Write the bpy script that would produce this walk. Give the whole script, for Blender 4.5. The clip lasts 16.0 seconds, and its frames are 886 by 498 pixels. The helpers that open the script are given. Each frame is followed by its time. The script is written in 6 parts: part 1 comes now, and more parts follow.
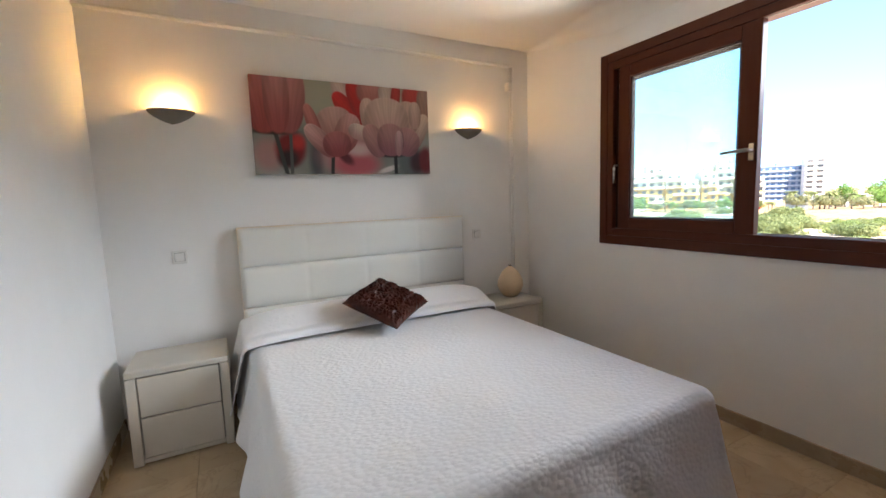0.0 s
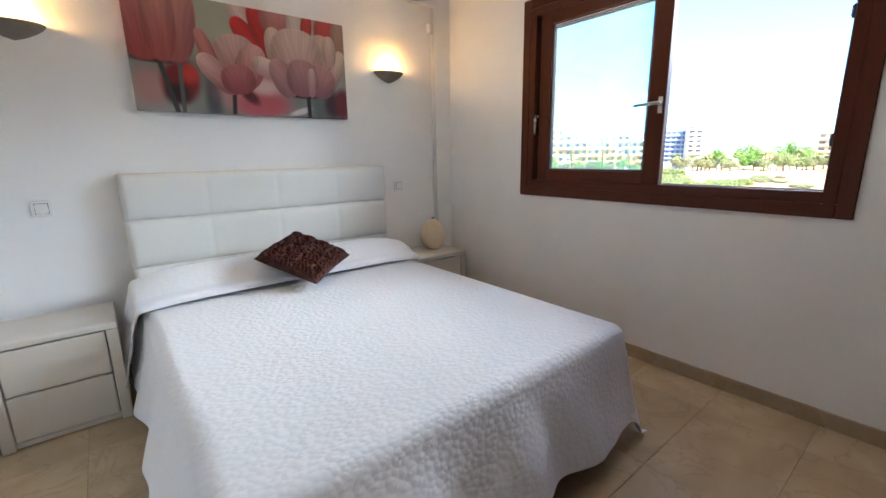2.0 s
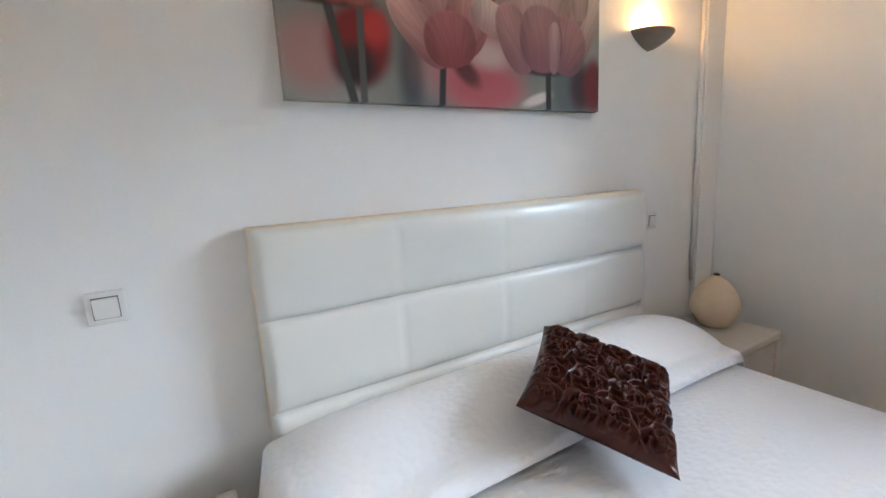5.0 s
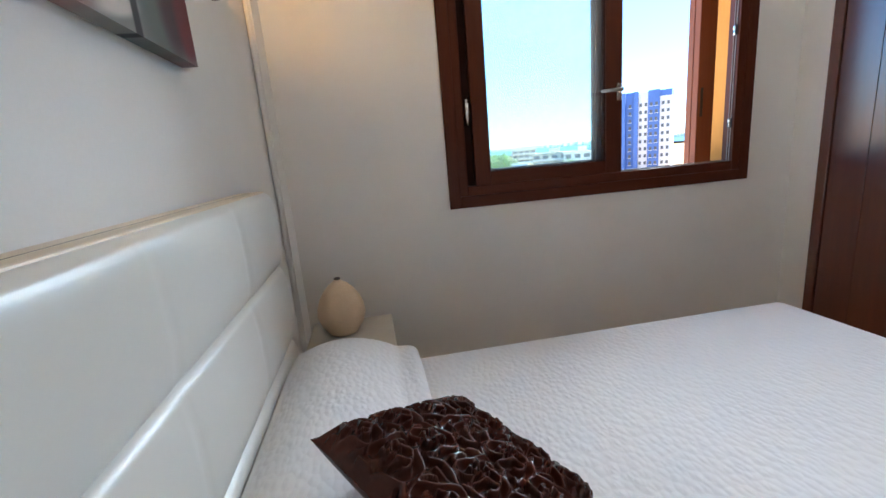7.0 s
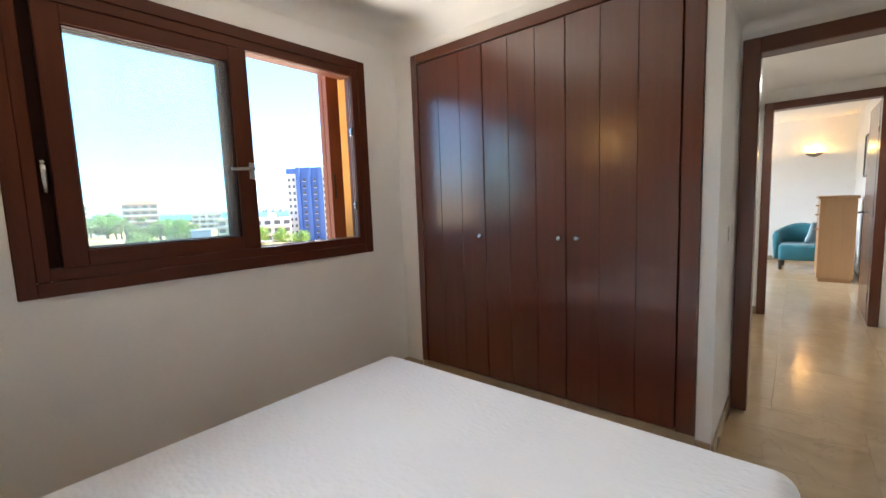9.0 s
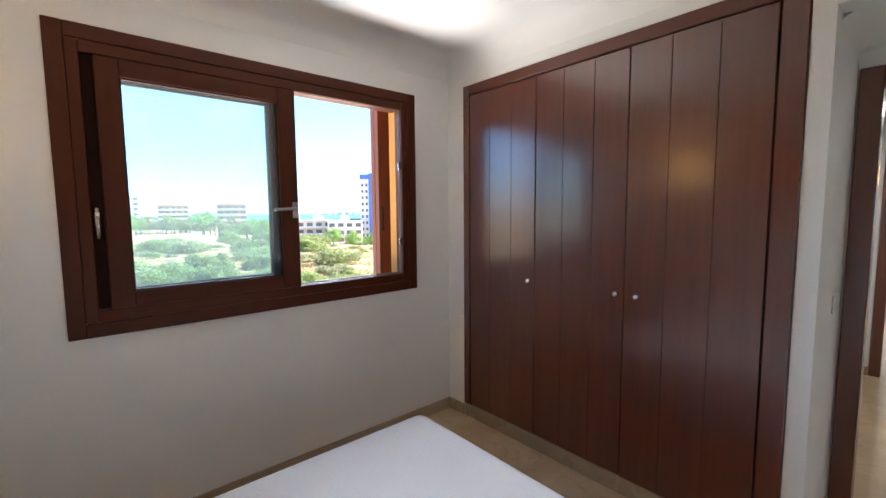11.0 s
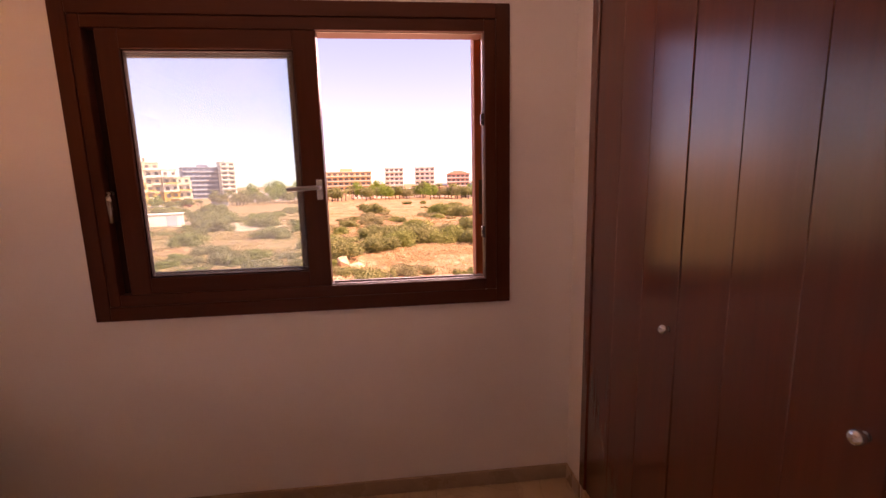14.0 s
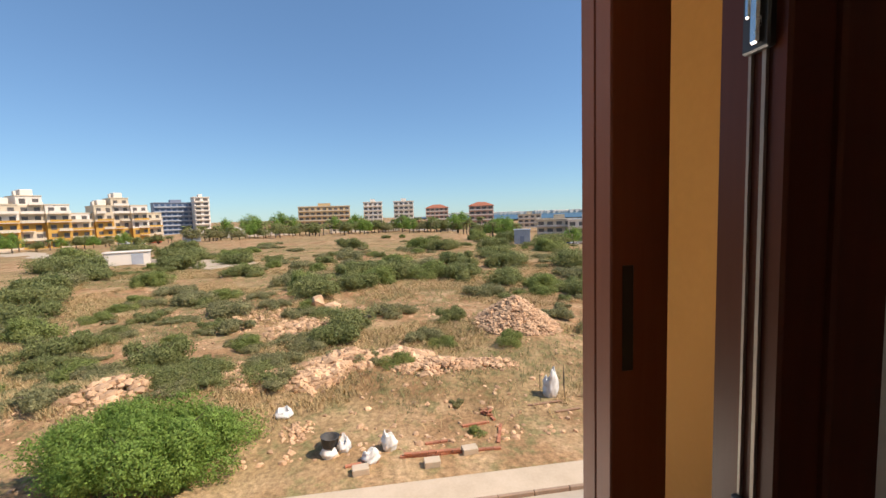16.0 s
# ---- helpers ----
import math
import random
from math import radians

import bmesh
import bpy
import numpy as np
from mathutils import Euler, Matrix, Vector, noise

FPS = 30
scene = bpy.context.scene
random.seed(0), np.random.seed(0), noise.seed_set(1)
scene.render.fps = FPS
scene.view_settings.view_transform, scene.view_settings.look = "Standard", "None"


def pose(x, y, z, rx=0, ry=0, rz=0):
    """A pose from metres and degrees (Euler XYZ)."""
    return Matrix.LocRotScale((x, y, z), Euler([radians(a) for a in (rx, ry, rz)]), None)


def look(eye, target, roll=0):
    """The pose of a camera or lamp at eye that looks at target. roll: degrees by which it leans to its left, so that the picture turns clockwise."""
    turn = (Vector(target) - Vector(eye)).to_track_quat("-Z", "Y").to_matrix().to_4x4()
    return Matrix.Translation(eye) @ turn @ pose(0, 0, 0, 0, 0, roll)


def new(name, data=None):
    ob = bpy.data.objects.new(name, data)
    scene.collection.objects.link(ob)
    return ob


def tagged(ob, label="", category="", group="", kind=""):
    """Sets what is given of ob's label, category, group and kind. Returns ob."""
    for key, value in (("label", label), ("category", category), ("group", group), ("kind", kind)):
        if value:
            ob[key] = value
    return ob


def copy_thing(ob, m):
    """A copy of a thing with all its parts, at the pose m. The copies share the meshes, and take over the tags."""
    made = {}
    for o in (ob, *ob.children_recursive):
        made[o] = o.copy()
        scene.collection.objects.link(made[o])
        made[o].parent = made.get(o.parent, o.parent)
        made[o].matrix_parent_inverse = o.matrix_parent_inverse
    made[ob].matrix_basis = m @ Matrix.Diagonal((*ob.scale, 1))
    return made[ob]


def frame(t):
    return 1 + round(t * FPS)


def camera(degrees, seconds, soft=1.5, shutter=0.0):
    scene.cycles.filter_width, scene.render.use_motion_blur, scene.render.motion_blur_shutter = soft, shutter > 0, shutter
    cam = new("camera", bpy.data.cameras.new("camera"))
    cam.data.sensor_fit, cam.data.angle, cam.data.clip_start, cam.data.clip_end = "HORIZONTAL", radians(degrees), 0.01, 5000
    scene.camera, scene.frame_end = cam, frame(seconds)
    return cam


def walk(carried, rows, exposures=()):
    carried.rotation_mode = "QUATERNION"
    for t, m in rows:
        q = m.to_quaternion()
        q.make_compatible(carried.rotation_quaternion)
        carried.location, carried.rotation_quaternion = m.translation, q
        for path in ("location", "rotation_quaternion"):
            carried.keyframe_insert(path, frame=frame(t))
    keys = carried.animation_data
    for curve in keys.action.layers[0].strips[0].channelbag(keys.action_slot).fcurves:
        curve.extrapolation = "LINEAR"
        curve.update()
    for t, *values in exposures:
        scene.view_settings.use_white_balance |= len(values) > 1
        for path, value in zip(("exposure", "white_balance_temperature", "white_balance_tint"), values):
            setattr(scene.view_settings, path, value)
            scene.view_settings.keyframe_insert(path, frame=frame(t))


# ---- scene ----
cam = camera(93.1, 16.0)
PATH = [
    (0, (0.531, -3.044, 1.316), (1.453, -1.284, 1.088), -2.0),
    (0.5, (0.531, -2.98, 1.302), (1.636, -1.34, 1.001), -1.8),
    (1, (0.536, -2.966, 1.267), (1.773, -1.437, 0.902), -1.4),
    (1.5, (0.55, -2.962, 1.252), (1.830, -1.488, 0.816), -1.2),
    (2, (0.544, -2.963, 1.26), (1.764, -1.439, 0.826), -0.9),
    (2.5, (0.539, -2.916, 1.312), (1.588, -1.259, 0.919), -0.8),
    (3, (0.561, -2.727, 1.324), (1.444, -0.971, 0.954), -0.9),
    (3.5, (0.518, -2.477, 1.316), (1.263, -0.653, 0.976), -1.5),
    (6, (0.505, -0.629, 1.3), (2.125, 0.489, 0.946), -5.3),
    (6.5, (0.679, -0.492, 1.304), (2.595, -0.093, 0.894), -5.4),
    (7, (0.771, -0.442, 1.259), (2.7, -0.743, 0.822), -4.9),
    (7.5, (0.806, -0.464, 1.211), (2.56, -1.331, 0.793), -4.1),
    (8, (0.762, -0.538, 1.208), (2.309, -1.746, 0.823), -3.4),
    (8.5, (0.688, -0.642, 1.242), (2.081, -2.042, 0.924), -2.8),
    (9, (0.643, -0.695, 1.293), (1.93, -2.211, 1.078), -2.1),
    (11.5, (0.681, -0.977, 1.532), (2.245, -2.209, 1.338), -0.8),
    (12, (0.732, -1.047, 1.549), (2.344, -2.212, 1.334), -1.7),
    (12.5, (0.826, -1.204, 1.539), (2.529, -2.231, 1.331), -2.4),
    (13, (0.827, -1.501, 1.521), (2.641, -2.312, 1.295), -2.2),
    (13.5, (0.867, -1.875, 1.51), (2.784, -2.384, 1.256), -1.8),
    (14, (1.093, -2.178, 1.534), (3.058, -2.374, 1.218), -1.4),
    (14.5, (1.448, -2.344, 1.564), (3.424, -2.355, 1.257), -1.9),
    (15, (1.893, -2.337, 1.567), (3.88, -2.345, 1.338), -2.1),
    (15.5, (2.307, -2.26, 1.598), (4.295, -2.374, 1.418), -2.0),
    (16, (2.658, -2.199, 1.633), (4.629, -2.499, 1.47), -1.8),
]
walk(cam, [(t, look(eye, target, roll)) for t, eye, target, roll in PATH], [
    (0.0, 3.15, 6300, 11), (1.0, 3.4, 6000, 11), (2.0, 3.5, 5800, 9), (3.7, 3.15, 5700, 10), (5.8, 3.8, 5850, 9), (6.5, 3.35, 5750, 9), (7.0, 3.25, 5850, 9),
    (8.0, 2.9, 6250, 11), (8.6, 2.95, 6300, 10), (9.0, 3.3, 6400, 10), (11.0, 3.2, 5950, 11), (11.7, 3.0, 5550, 18), (12.5, 2.9, 5600, 34),
    (13.0, 2.7, 7600, 58), (13.5, 2.5, 10300, 72), (14.0, 2.25, 11100, 76), (14.5, 1.85, 9900, 60), (15.0, 1.48, 8400, 26), (15.5, 1.18, 7750, 18), (16.0, 1.03, 7250, 15)])

# ---- world and light ----
world = bpy.data.worlds.new("sky_world")
scene.world = world
world.use_nodes = True
wn = world.node_tree.nodes
sky = wn.new("ShaderNodeTexSky")
sky.sky_type = "NISHITA"
sky.sun_disc = False
sky.sun_elevation = radians(50)
sky.sun_rotation = radians(200)
sky.air_density, sky.dust_density, sky.ozone_density = 1.0, 0.0, 3.0
wn["Background"].inputs["Strength"].default_value = 0.058
tone = wn.new("ShaderNodeMix")
tone.data_type, tone.blend_type = "RGBA", "MULTIPLY"
tone.inputs["Factor"].default_value, tone.inputs["B"].default_value = 1.0, (0.96, 1.48, 1.98, 1)
even = wn.new("ShaderNodeGamma")
even.inputs["Gamma"].default_value = 0.72
world.node_tree.links.new(sky.outputs[0], even.inputs["Color"])
world.node_tree.links.new(even.outputs[0], tone.inputs["A"])
world.node_tree.links.new(tone.outputs["Result"], wn["Background"].inputs["Color"])

sun = new("sun", bpy.data.lights.new("sun", "SUN"))
sun.data.energy, sun.data.angle, sun.data.color = 2.75, radians(0.53), (1.0, 0.94, 0.85)
sun.matrix_world = look((-4, -10, 13.2), (0, 0, 0))


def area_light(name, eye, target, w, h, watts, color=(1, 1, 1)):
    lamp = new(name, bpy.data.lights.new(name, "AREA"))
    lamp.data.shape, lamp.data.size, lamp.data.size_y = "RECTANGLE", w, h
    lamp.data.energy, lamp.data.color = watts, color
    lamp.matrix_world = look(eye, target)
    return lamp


# added fill lamp outside, boosting the open sky's light through the bedroom window
area_light("window_sky_fill", (13.2, -5.2, 5.9), (0.7, -0.9, 1.0), 11.0, 4.0, 430, (0.90, 0.95, 1.0))
# added fill lamp for the sunlit ground's bounce below the window, thrown at the ceiling
area_light("window_bounce_fill", (7.6, -1.8, -3.2), (1.6, -1.8, 2.45), 9.0, 3.6, 320, (1.0, 0.93, 0.84))
# added fill lamp in the unseen window opening of the living room
area_light("living_room_fill", (3.0, -8.6, 1.5), (0.5, -8.6, 1.0), 2.6, 1.6, 1.8, (0.95, 0.97, 1.0))
# added fill lamp under the corridor ceiling, which has no light of its own
area_light("corridor_fill", (0.45, -5.0, 2.15), (0.45, -5.0, 0), 0.5, 0.5, 1.2, (1.0, 0.93, 0.83))


# ---- small tools ----
def part(name, bm, material, parent=None, label="", smooth=False):
    me = bpy.data.meshes.new(name)
    if isinstance(bm, tuple):
        me.from_pydata(*bm)
    else:
        bmesh.ops.recalc_face_normals(bm, faces=bm.faces)
        bm.to_mesh(me)
        bm.free()
    me.materials.append(material)
    if smooth:
        me.polygons.foreach_set("use_smooth", [True] * len(me.polygons))
    ob = new(name, me)
    if parent is not None:
        ob.parent = parent
    if label:
        ob["label"] = label
    return ob


def thing(name, label, category, x=0, y=0, z=0, rz=0, group="", kind=""):
    ob = new(name)
    ob.empty_display_size = 0.1
    ob.matrix_world = pose(x, y, z, 0, 0, rz)
    return tagged(ob, label, category, group, kind)


def add_box(bm, x0, y0, z0, x1, y1, z1, bevel=0.0, seg=1):
    r = bmesh.ops.create_cube(bm, size=1.0)
    vs = r["verts"]
    sx, sy, sz = abs(x1 - x0), abs(y1 - y0), abs(z1 - z0)
    for v in vs:
        v.co = Vector(((x0 + x1) / 2 + v.co.x * sx, (y0 + y1) / 2 + v.co.y * sy, (z0 + z1) / 2 + v.co.z * sz))
    if bevel > 0:
        es = list({e for v in vs for e in v.link_edges})
        bmesh.ops.bevel(bm, geom=es, offset=min(bevel, 0.45 * min(sx, sy, sz)), segments=seg, affect="EDGES", profile=0.5)
    return bm


def box(*a, **k):
    return add_box(bmesh.new(), *a, **k)


def wall_with_holes(x0, x1, z0, z1, holes, depth):
    """A wall in the xz plane from y=0 to y=depth with rectangular openings (x0, x1, z0, z1), as one mesh of blocks."""
    bm = bmesh.new()
    xs = sorted({x0, x1, *[h[0] for h in holes], *[h[1] for h in holes]})
    zs = sorted({z0, z1, *[h[2] for h in holes], *[h[3] for h in holes]})
    grid = {}

    def vert(i, j, k):
        key = (i, j, k)
        if key not in grid:
            grid[key] = bm.verts.new((xs[i], depth * k, zs[j]))
        return grid[key]

    def solid(i, j):
        if i < 0 or j < 0 or i >= len(xs) - 1 or j >= len(zs) - 1:
            return False
        cx, cz = (xs[i] + xs[i + 1]) / 2, (zs[j] + zs[j + 1]) / 2
        return not any(h[0] < cx < h[1] and h[2] < cz < h[3] for h in holes)

    for i in range(len(xs) - 1):
        for j in range(len(zs) - 1):
            if not solid(i, j):
                continue
            for k in (0, 1):
                bm.faces.new([vert(i, j, k), vert(i + 1, j, k), vert(i + 1, j + 1, k), vert(i, j + 1, k)])
            if not solid(i - 1, j):
                bm.faces.new([vert(i, j, 0), vert(i, j, 1), vert(i, j + 1, 1), vert(i, j + 1, 0)])
            if not solid(i + 1, j):
                bm.faces.new([vert(i + 1, j, 0), vert(i + 1, j, 1), vert(i + 1, j + 1, 1), vert(i + 1, j + 1, 0)])
            if not solid(i, j - 1):
                bm.faces.new([vert(i, j, 0), vert(i, j, 1), vert(i + 1, j, 1), vert(i + 1, j, 0)])
            if not solid(i, j + 1):
                bm.faces.new([vert(i, j + 1, 0), vert(i, j + 1, 1), vert(i + 1, j + 1, 1), vert(i + 1, j + 1, 0)])
    return bm


def turned(bm, m):
    bmesh.ops.transform(bm, matrix=m, verts=bm.verts)
    return bm


def lathe(profile, n=32, arc=2 * math.pi, start=0.0):
    bm = bmesh.new()
    rings = []
    closed = abs(arc - 2 * math.pi) < 1e-6
    cnt = n if closed else n + 1
    for r, z in profile:
        rings.append([bm.verts.new((r * math.cos(start + arc * i / n), r * math.sin(start + arc * i / n), z)) for i in range(cnt)])
    for a, b in zip(rings, rings[1:]):
        for i in range(n):
            j = (i + 1) % cnt
            bm.faces.new([a[i], a[j], b[j], b[i]])
    bmesh.ops.remove_doubles(bm, verts=bm.verts, dist=1e-5)
    return bm


def tube(points, radius, n=8):
    """A round tube along a polyline."""
    bm = bmesh.new()
    rings = []
    pts = [Vector(p) for p in points]
    for i, p in enumerate(pts):
        d = (pts[min(i + 1, len(pts) - 1)] - pts[max(i - 1, 0)]).normalized()
        up = Vector((0, 0, 1)) if abs(d.z) < 0.9 else Vector((1, 0, 0))
        a = d.cross(up).normalized()
        b = d.cross(a)
        r = radius[i] if isinstance(radius, (list, tuple)) else radius
        rings.append([bm.verts.new(p + r * (math.cos(2 * math.pi * k / n) * a + math.sin(2 * math.pi * k / n) * b)) for k in range(n)])
    for a, b in zip(rings, rings[1:]):
        for k in range(n):
            bm.faces.new([a[k], a[(k + 1) % n], b[(k + 1) % n], b[k]])
    bm.faces.new(rings[0])
    bm.faces.new(rings[-1])
    return bm


# ---- materials ----
def node_mat(name):
    m = bpy.data.materials.new(name)
    m.use_nodes = True
    return m, m.node_tree.nodes, m.node_tree.links, m.node_tree.nodes["Principled BSDF"]


def surface(name, color, color2=None, rough=0.6, metal=0.0, scale=6.0, grain=60.0, stretch=(1, 1, 1), bump=0.1, bump_dist=0.002,
            coat=0.0, sheen=0.0, rough_var=0.12, rnd=0.0, spec=0.5, contrast=(0.35, 0.65), island=0.0, coat_ior=1.5):
    """A procedural surface: two colours mixed by noise at two scales, roughness variation and fine relief."""
    m, n, l, p = node_mat(name)
    color2 = color2 or tuple(c * 0.86 for c in color)
    tc = n.new("ShaderNodeTexCoord")
    mp = n.new("ShaderNodeMapping")
    mp.inputs["Scale"].default_value = stretch
    l.new(tc.outputs["Object"], mp.inputs["Vector"])
    big = n.new("ShaderNodeTexNoise")
    big.inputs["Scale"].default_value, big.inputs["Detail"].default_value, big.inputs["Roughness"].default_value = scale, 5, 0.6
    fine = n.new("ShaderNodeTexNoise")
    fine.inputs["Scale"].default_value, fine.inputs["Detail"].default_value = grain, 3
    for t in (big, fine):
        l.new(mp.outputs[0], t.inputs["Vector"])
    add = n.new("ShaderNodeMath")
    add.operation = "MULTIPLY_ADD"
    add.inputs[1].default_value = 0.3
    l.new(fine.outputs["Fac"], add.inputs[0])
    l.new(big.outputs["Fac"], add.inputs[2])
    mr = n.new("ShaderNodeMapRange")
    mr.inputs["From Min"].default_value, mr.inputs["From Max"].default_value = contrast[0] + 0.15, contrast[1] + 0.15
    l.new(add.outputs[0], mr.inputs["Value"])
    mix = n.new("ShaderNodeMix")
    mix.data_type = "RGBA"
    mix.inputs["A"].default_value, mix.inputs["B"].default_value = (*color, 1), (*color2, 1)
    l.new(mr.outputs[0], mix.inputs["Factor"])
    out = mix.outputs["Result"]
    if rnd or island:
        hs = n.new("ShaderNodeHueSaturation")
        src = n.new("ShaderNodeObjectInfo").outputs["Random"] if rnd else n.new("ShaderNodeNewGeometry").outputs["Random Per Island"]
        amount = rnd or island
        r2 = n.new("ShaderNodeMapRange")
        r2.inputs["To Min"].default_value, r2.inputs["To Max"].default_value = 1 - amount, 1 + amount
        l.new(src, r2.inputs["Value"])
        l.new(r2.outputs[0], hs.inputs["Value"])
        l.new(out, hs.inputs["Color"])
        out = hs.outputs["Color"]
    l.new(out, p.inputs["Base Color"])
    rr = n.new("ShaderNodeMapRange")
    rr.inputs["To Min"].default_value, rr.inputs["To Max"].default_value = max(0.02, rough - rough_var), min(1, rough + rough_var)
    l.new(big.outputs["Fac"], rr.inputs["Value"])
    l.new(rr.outputs[0], p.inputs["Roughness"])
    p.inputs["Metallic"].default_value = metal
    p.inputs["Specular IOR Level"].default_value = spec
    p.inputs["Coat Weight"].default_value = coat
    p.inputs["Coat Roughness"].default_value = 0.22
    p.inputs["Coat IOR"].default_value = coat_ior
    p.inputs["Sheen Weight"].default_value = sheen
    if bump:
        b = n.new("ShaderNodeBump")
        b.inputs["Strength"].default_value, b.inputs["Distance"].default_value = bump, bump_dist
        l.new(fine.outputs["Fac"], b.inputs["Height"])
        l.new(b.outputs[0], p.inputs["Normal"])
    return m


def wood(name, dark, light, rough=0.35, axis=2, coat=0.15, ior=1.5):
    s = [14, 14, 14]
    s[axis] = 0.7
    return surface(name, dark, light, rough=rough, scale=2.2, grain=9, stretch=tuple(s), bump=0.06, bump_dist=0.001, coat=coat, rough_var=0.08, contrast=(0.2, 0.95), coat_ior=ior)


M_wall = surface("wall_plaster", (0.85, 0.835, 0.805), (0.81, 0.795, 0.765), rough=0.75, scale=1.6, grain=130, bump=0.12, bump_dist=0.001)
M_ceil = surface("ceiling_paint", (0.84, 0.825, 0.79), (0.81, 0.79, 0.75), rough=0.8, scale=1.5, grain=140, bump=0.06, bump_dist=0.001)
M_ochre = surface("ochre_render", (0.60, 0.27, 0.045), (0.54, 0.235, 0.038), rough=0.85, scale=3, grain=90, bump=0.25, bump_dist=0.003)
M_wood_v = wood("mahogany_vertical", (0.085, 0.0150, 0.0045), (0.125, 0.0240, 0.0075), rough=0.5, axis=2, coat=1.0, ior=1.85)
M_wood_win = wood("window_wood_upright", (0.066, 0.018, 0.009), (0.100, 0.029, 0.014), rough=0.38, axis=2, coat=0.04)
M_wood_win_h = wood("window_wood_rail", (0.066, 0.018, 0.009), (0.100, 0.029, 0.014), rough=0.38, axis=1, coat=0.04)
M_wood_x = wood("mahogany_cross", (0.085, 0.024, 0.012), (0.135, 0.040, 0.019), rough=0.36, axis=0, coat=0.1)
M_shutter = wood("shutter_aluminium_woodlook", (0.17, 0.055, 0.030), (0.22, 0.080, 0.042), rough=0.6, axis=2, coat=0.0)
for mm, sp in ((M_wood_v, 0.08), (M_wood_win, 0.14), (M_wood_win_h, 0.14), (M_shutter, 0.15)):
    mm.node_tree.nodes["Principled BSDF"].inputs["Specular IOR Level"].default_value = sp
M_sill = surface("brown_coated_sill", (0.20, 0.115, 0.065), (0.16, 0.09, 0.05), spec=0.15, rough=0.9, scale=6, grain=90, bump=0.1, bump_dist=0.001)
M_slot = surface("gasket_and_slot_shade", (0.030, 0.011, 0.008), rough=0.8, spec=0.1)
M_leather = surface("cream_leatherette", (0.70, 0.685, 0.625), (0.69, 0.672, 0.612), rough_var=0.02, rough=0.31, spec=0.5, scale=2.5, grain=260, bump=0.03, bump_dist=0.0006)
# cream with the wall lamps' warm light put into its colour
M_leather_top = surface("cream_leatherette_lamp_tint", (0.72, 0.60, 0.43), (0.69, 0.57, 0.40), rough=0.38, scale=2.5, grain=260, bump=0.18, bump_dist=0.0006)
M_stand = surface("ivory_leatherette", (0.58, 0.53, 0.45), (0.54, 0.49, 0.41), rough=0.42, scale=3, grain=300, bump=0.2, bump_dist=0.0005)
# shade put into the colour for gaps and the bed base; also the stopper
M_gap = surface("gap_shade_and_stopper", (0.10, 0.085, 0.07), rough=0.8)
# chrome darkened in its colour to stand for the dark room it reflects
M_lever = surface("chrome_dark_reflection", (0.30, 0.29, 0.28), (0.25, 0.24, 0.23), rough=0.38, metal=1.0, scale=30, grain=300, bump=0.02)
M_chrome = surface("brushed_chrome", (0.62, 0.62, 0.60), (0.55, 0.55, 0.53), rough=0.25, metal=1.0, scale=30, grain=300, bump=0.02)
M_alu = surface("aluminium_strip", (0.30, 0.25, 0.21), rough=0.5, metal=0.6, grain=200, bump=0.02)
M_plastic = surface("white_plastic", (0.78, 0.76, 0.72), (0.75, 0.73, 0.69), rough=0.35, grain=200, bump=0.02)
M_taupe = surface("taupe_ceramic", (0.20, 0.175, 0.14), (0.24, 0.21, 0.17), rough=0.55, scale=10, grain=150, bump=0.1)
M_vase = surface("cream_ceramic", (0.72, 0.56, 0.38), (0.66, 0.50, 0.33), rough=0.55, scale=9, grain=120, bump=0.1)
M_black = surface("black_plastic", (0.02, 0.02, 0.02), rough=0.4)
M_base = surface("skirting_marble", (0.40, 0.305, 0.20), (0.34, 0.255, 0.165), rough=0.28, scale=4, grain=40, bump=0.03, rough_var=0.06)
M_teal = surface("teal_fabric", (0.02, 0.16, 0.20), (0.015, 0.12, 0.16), rough=0.9, scale=4, grain=300, bump=0.3, sheen=0.3)
M_oak = wood("light_oak", (0.27, 0.145, 0.06), (0.34, 0.19, 0.085), rough=0.45, axis=2, coat=0.0)


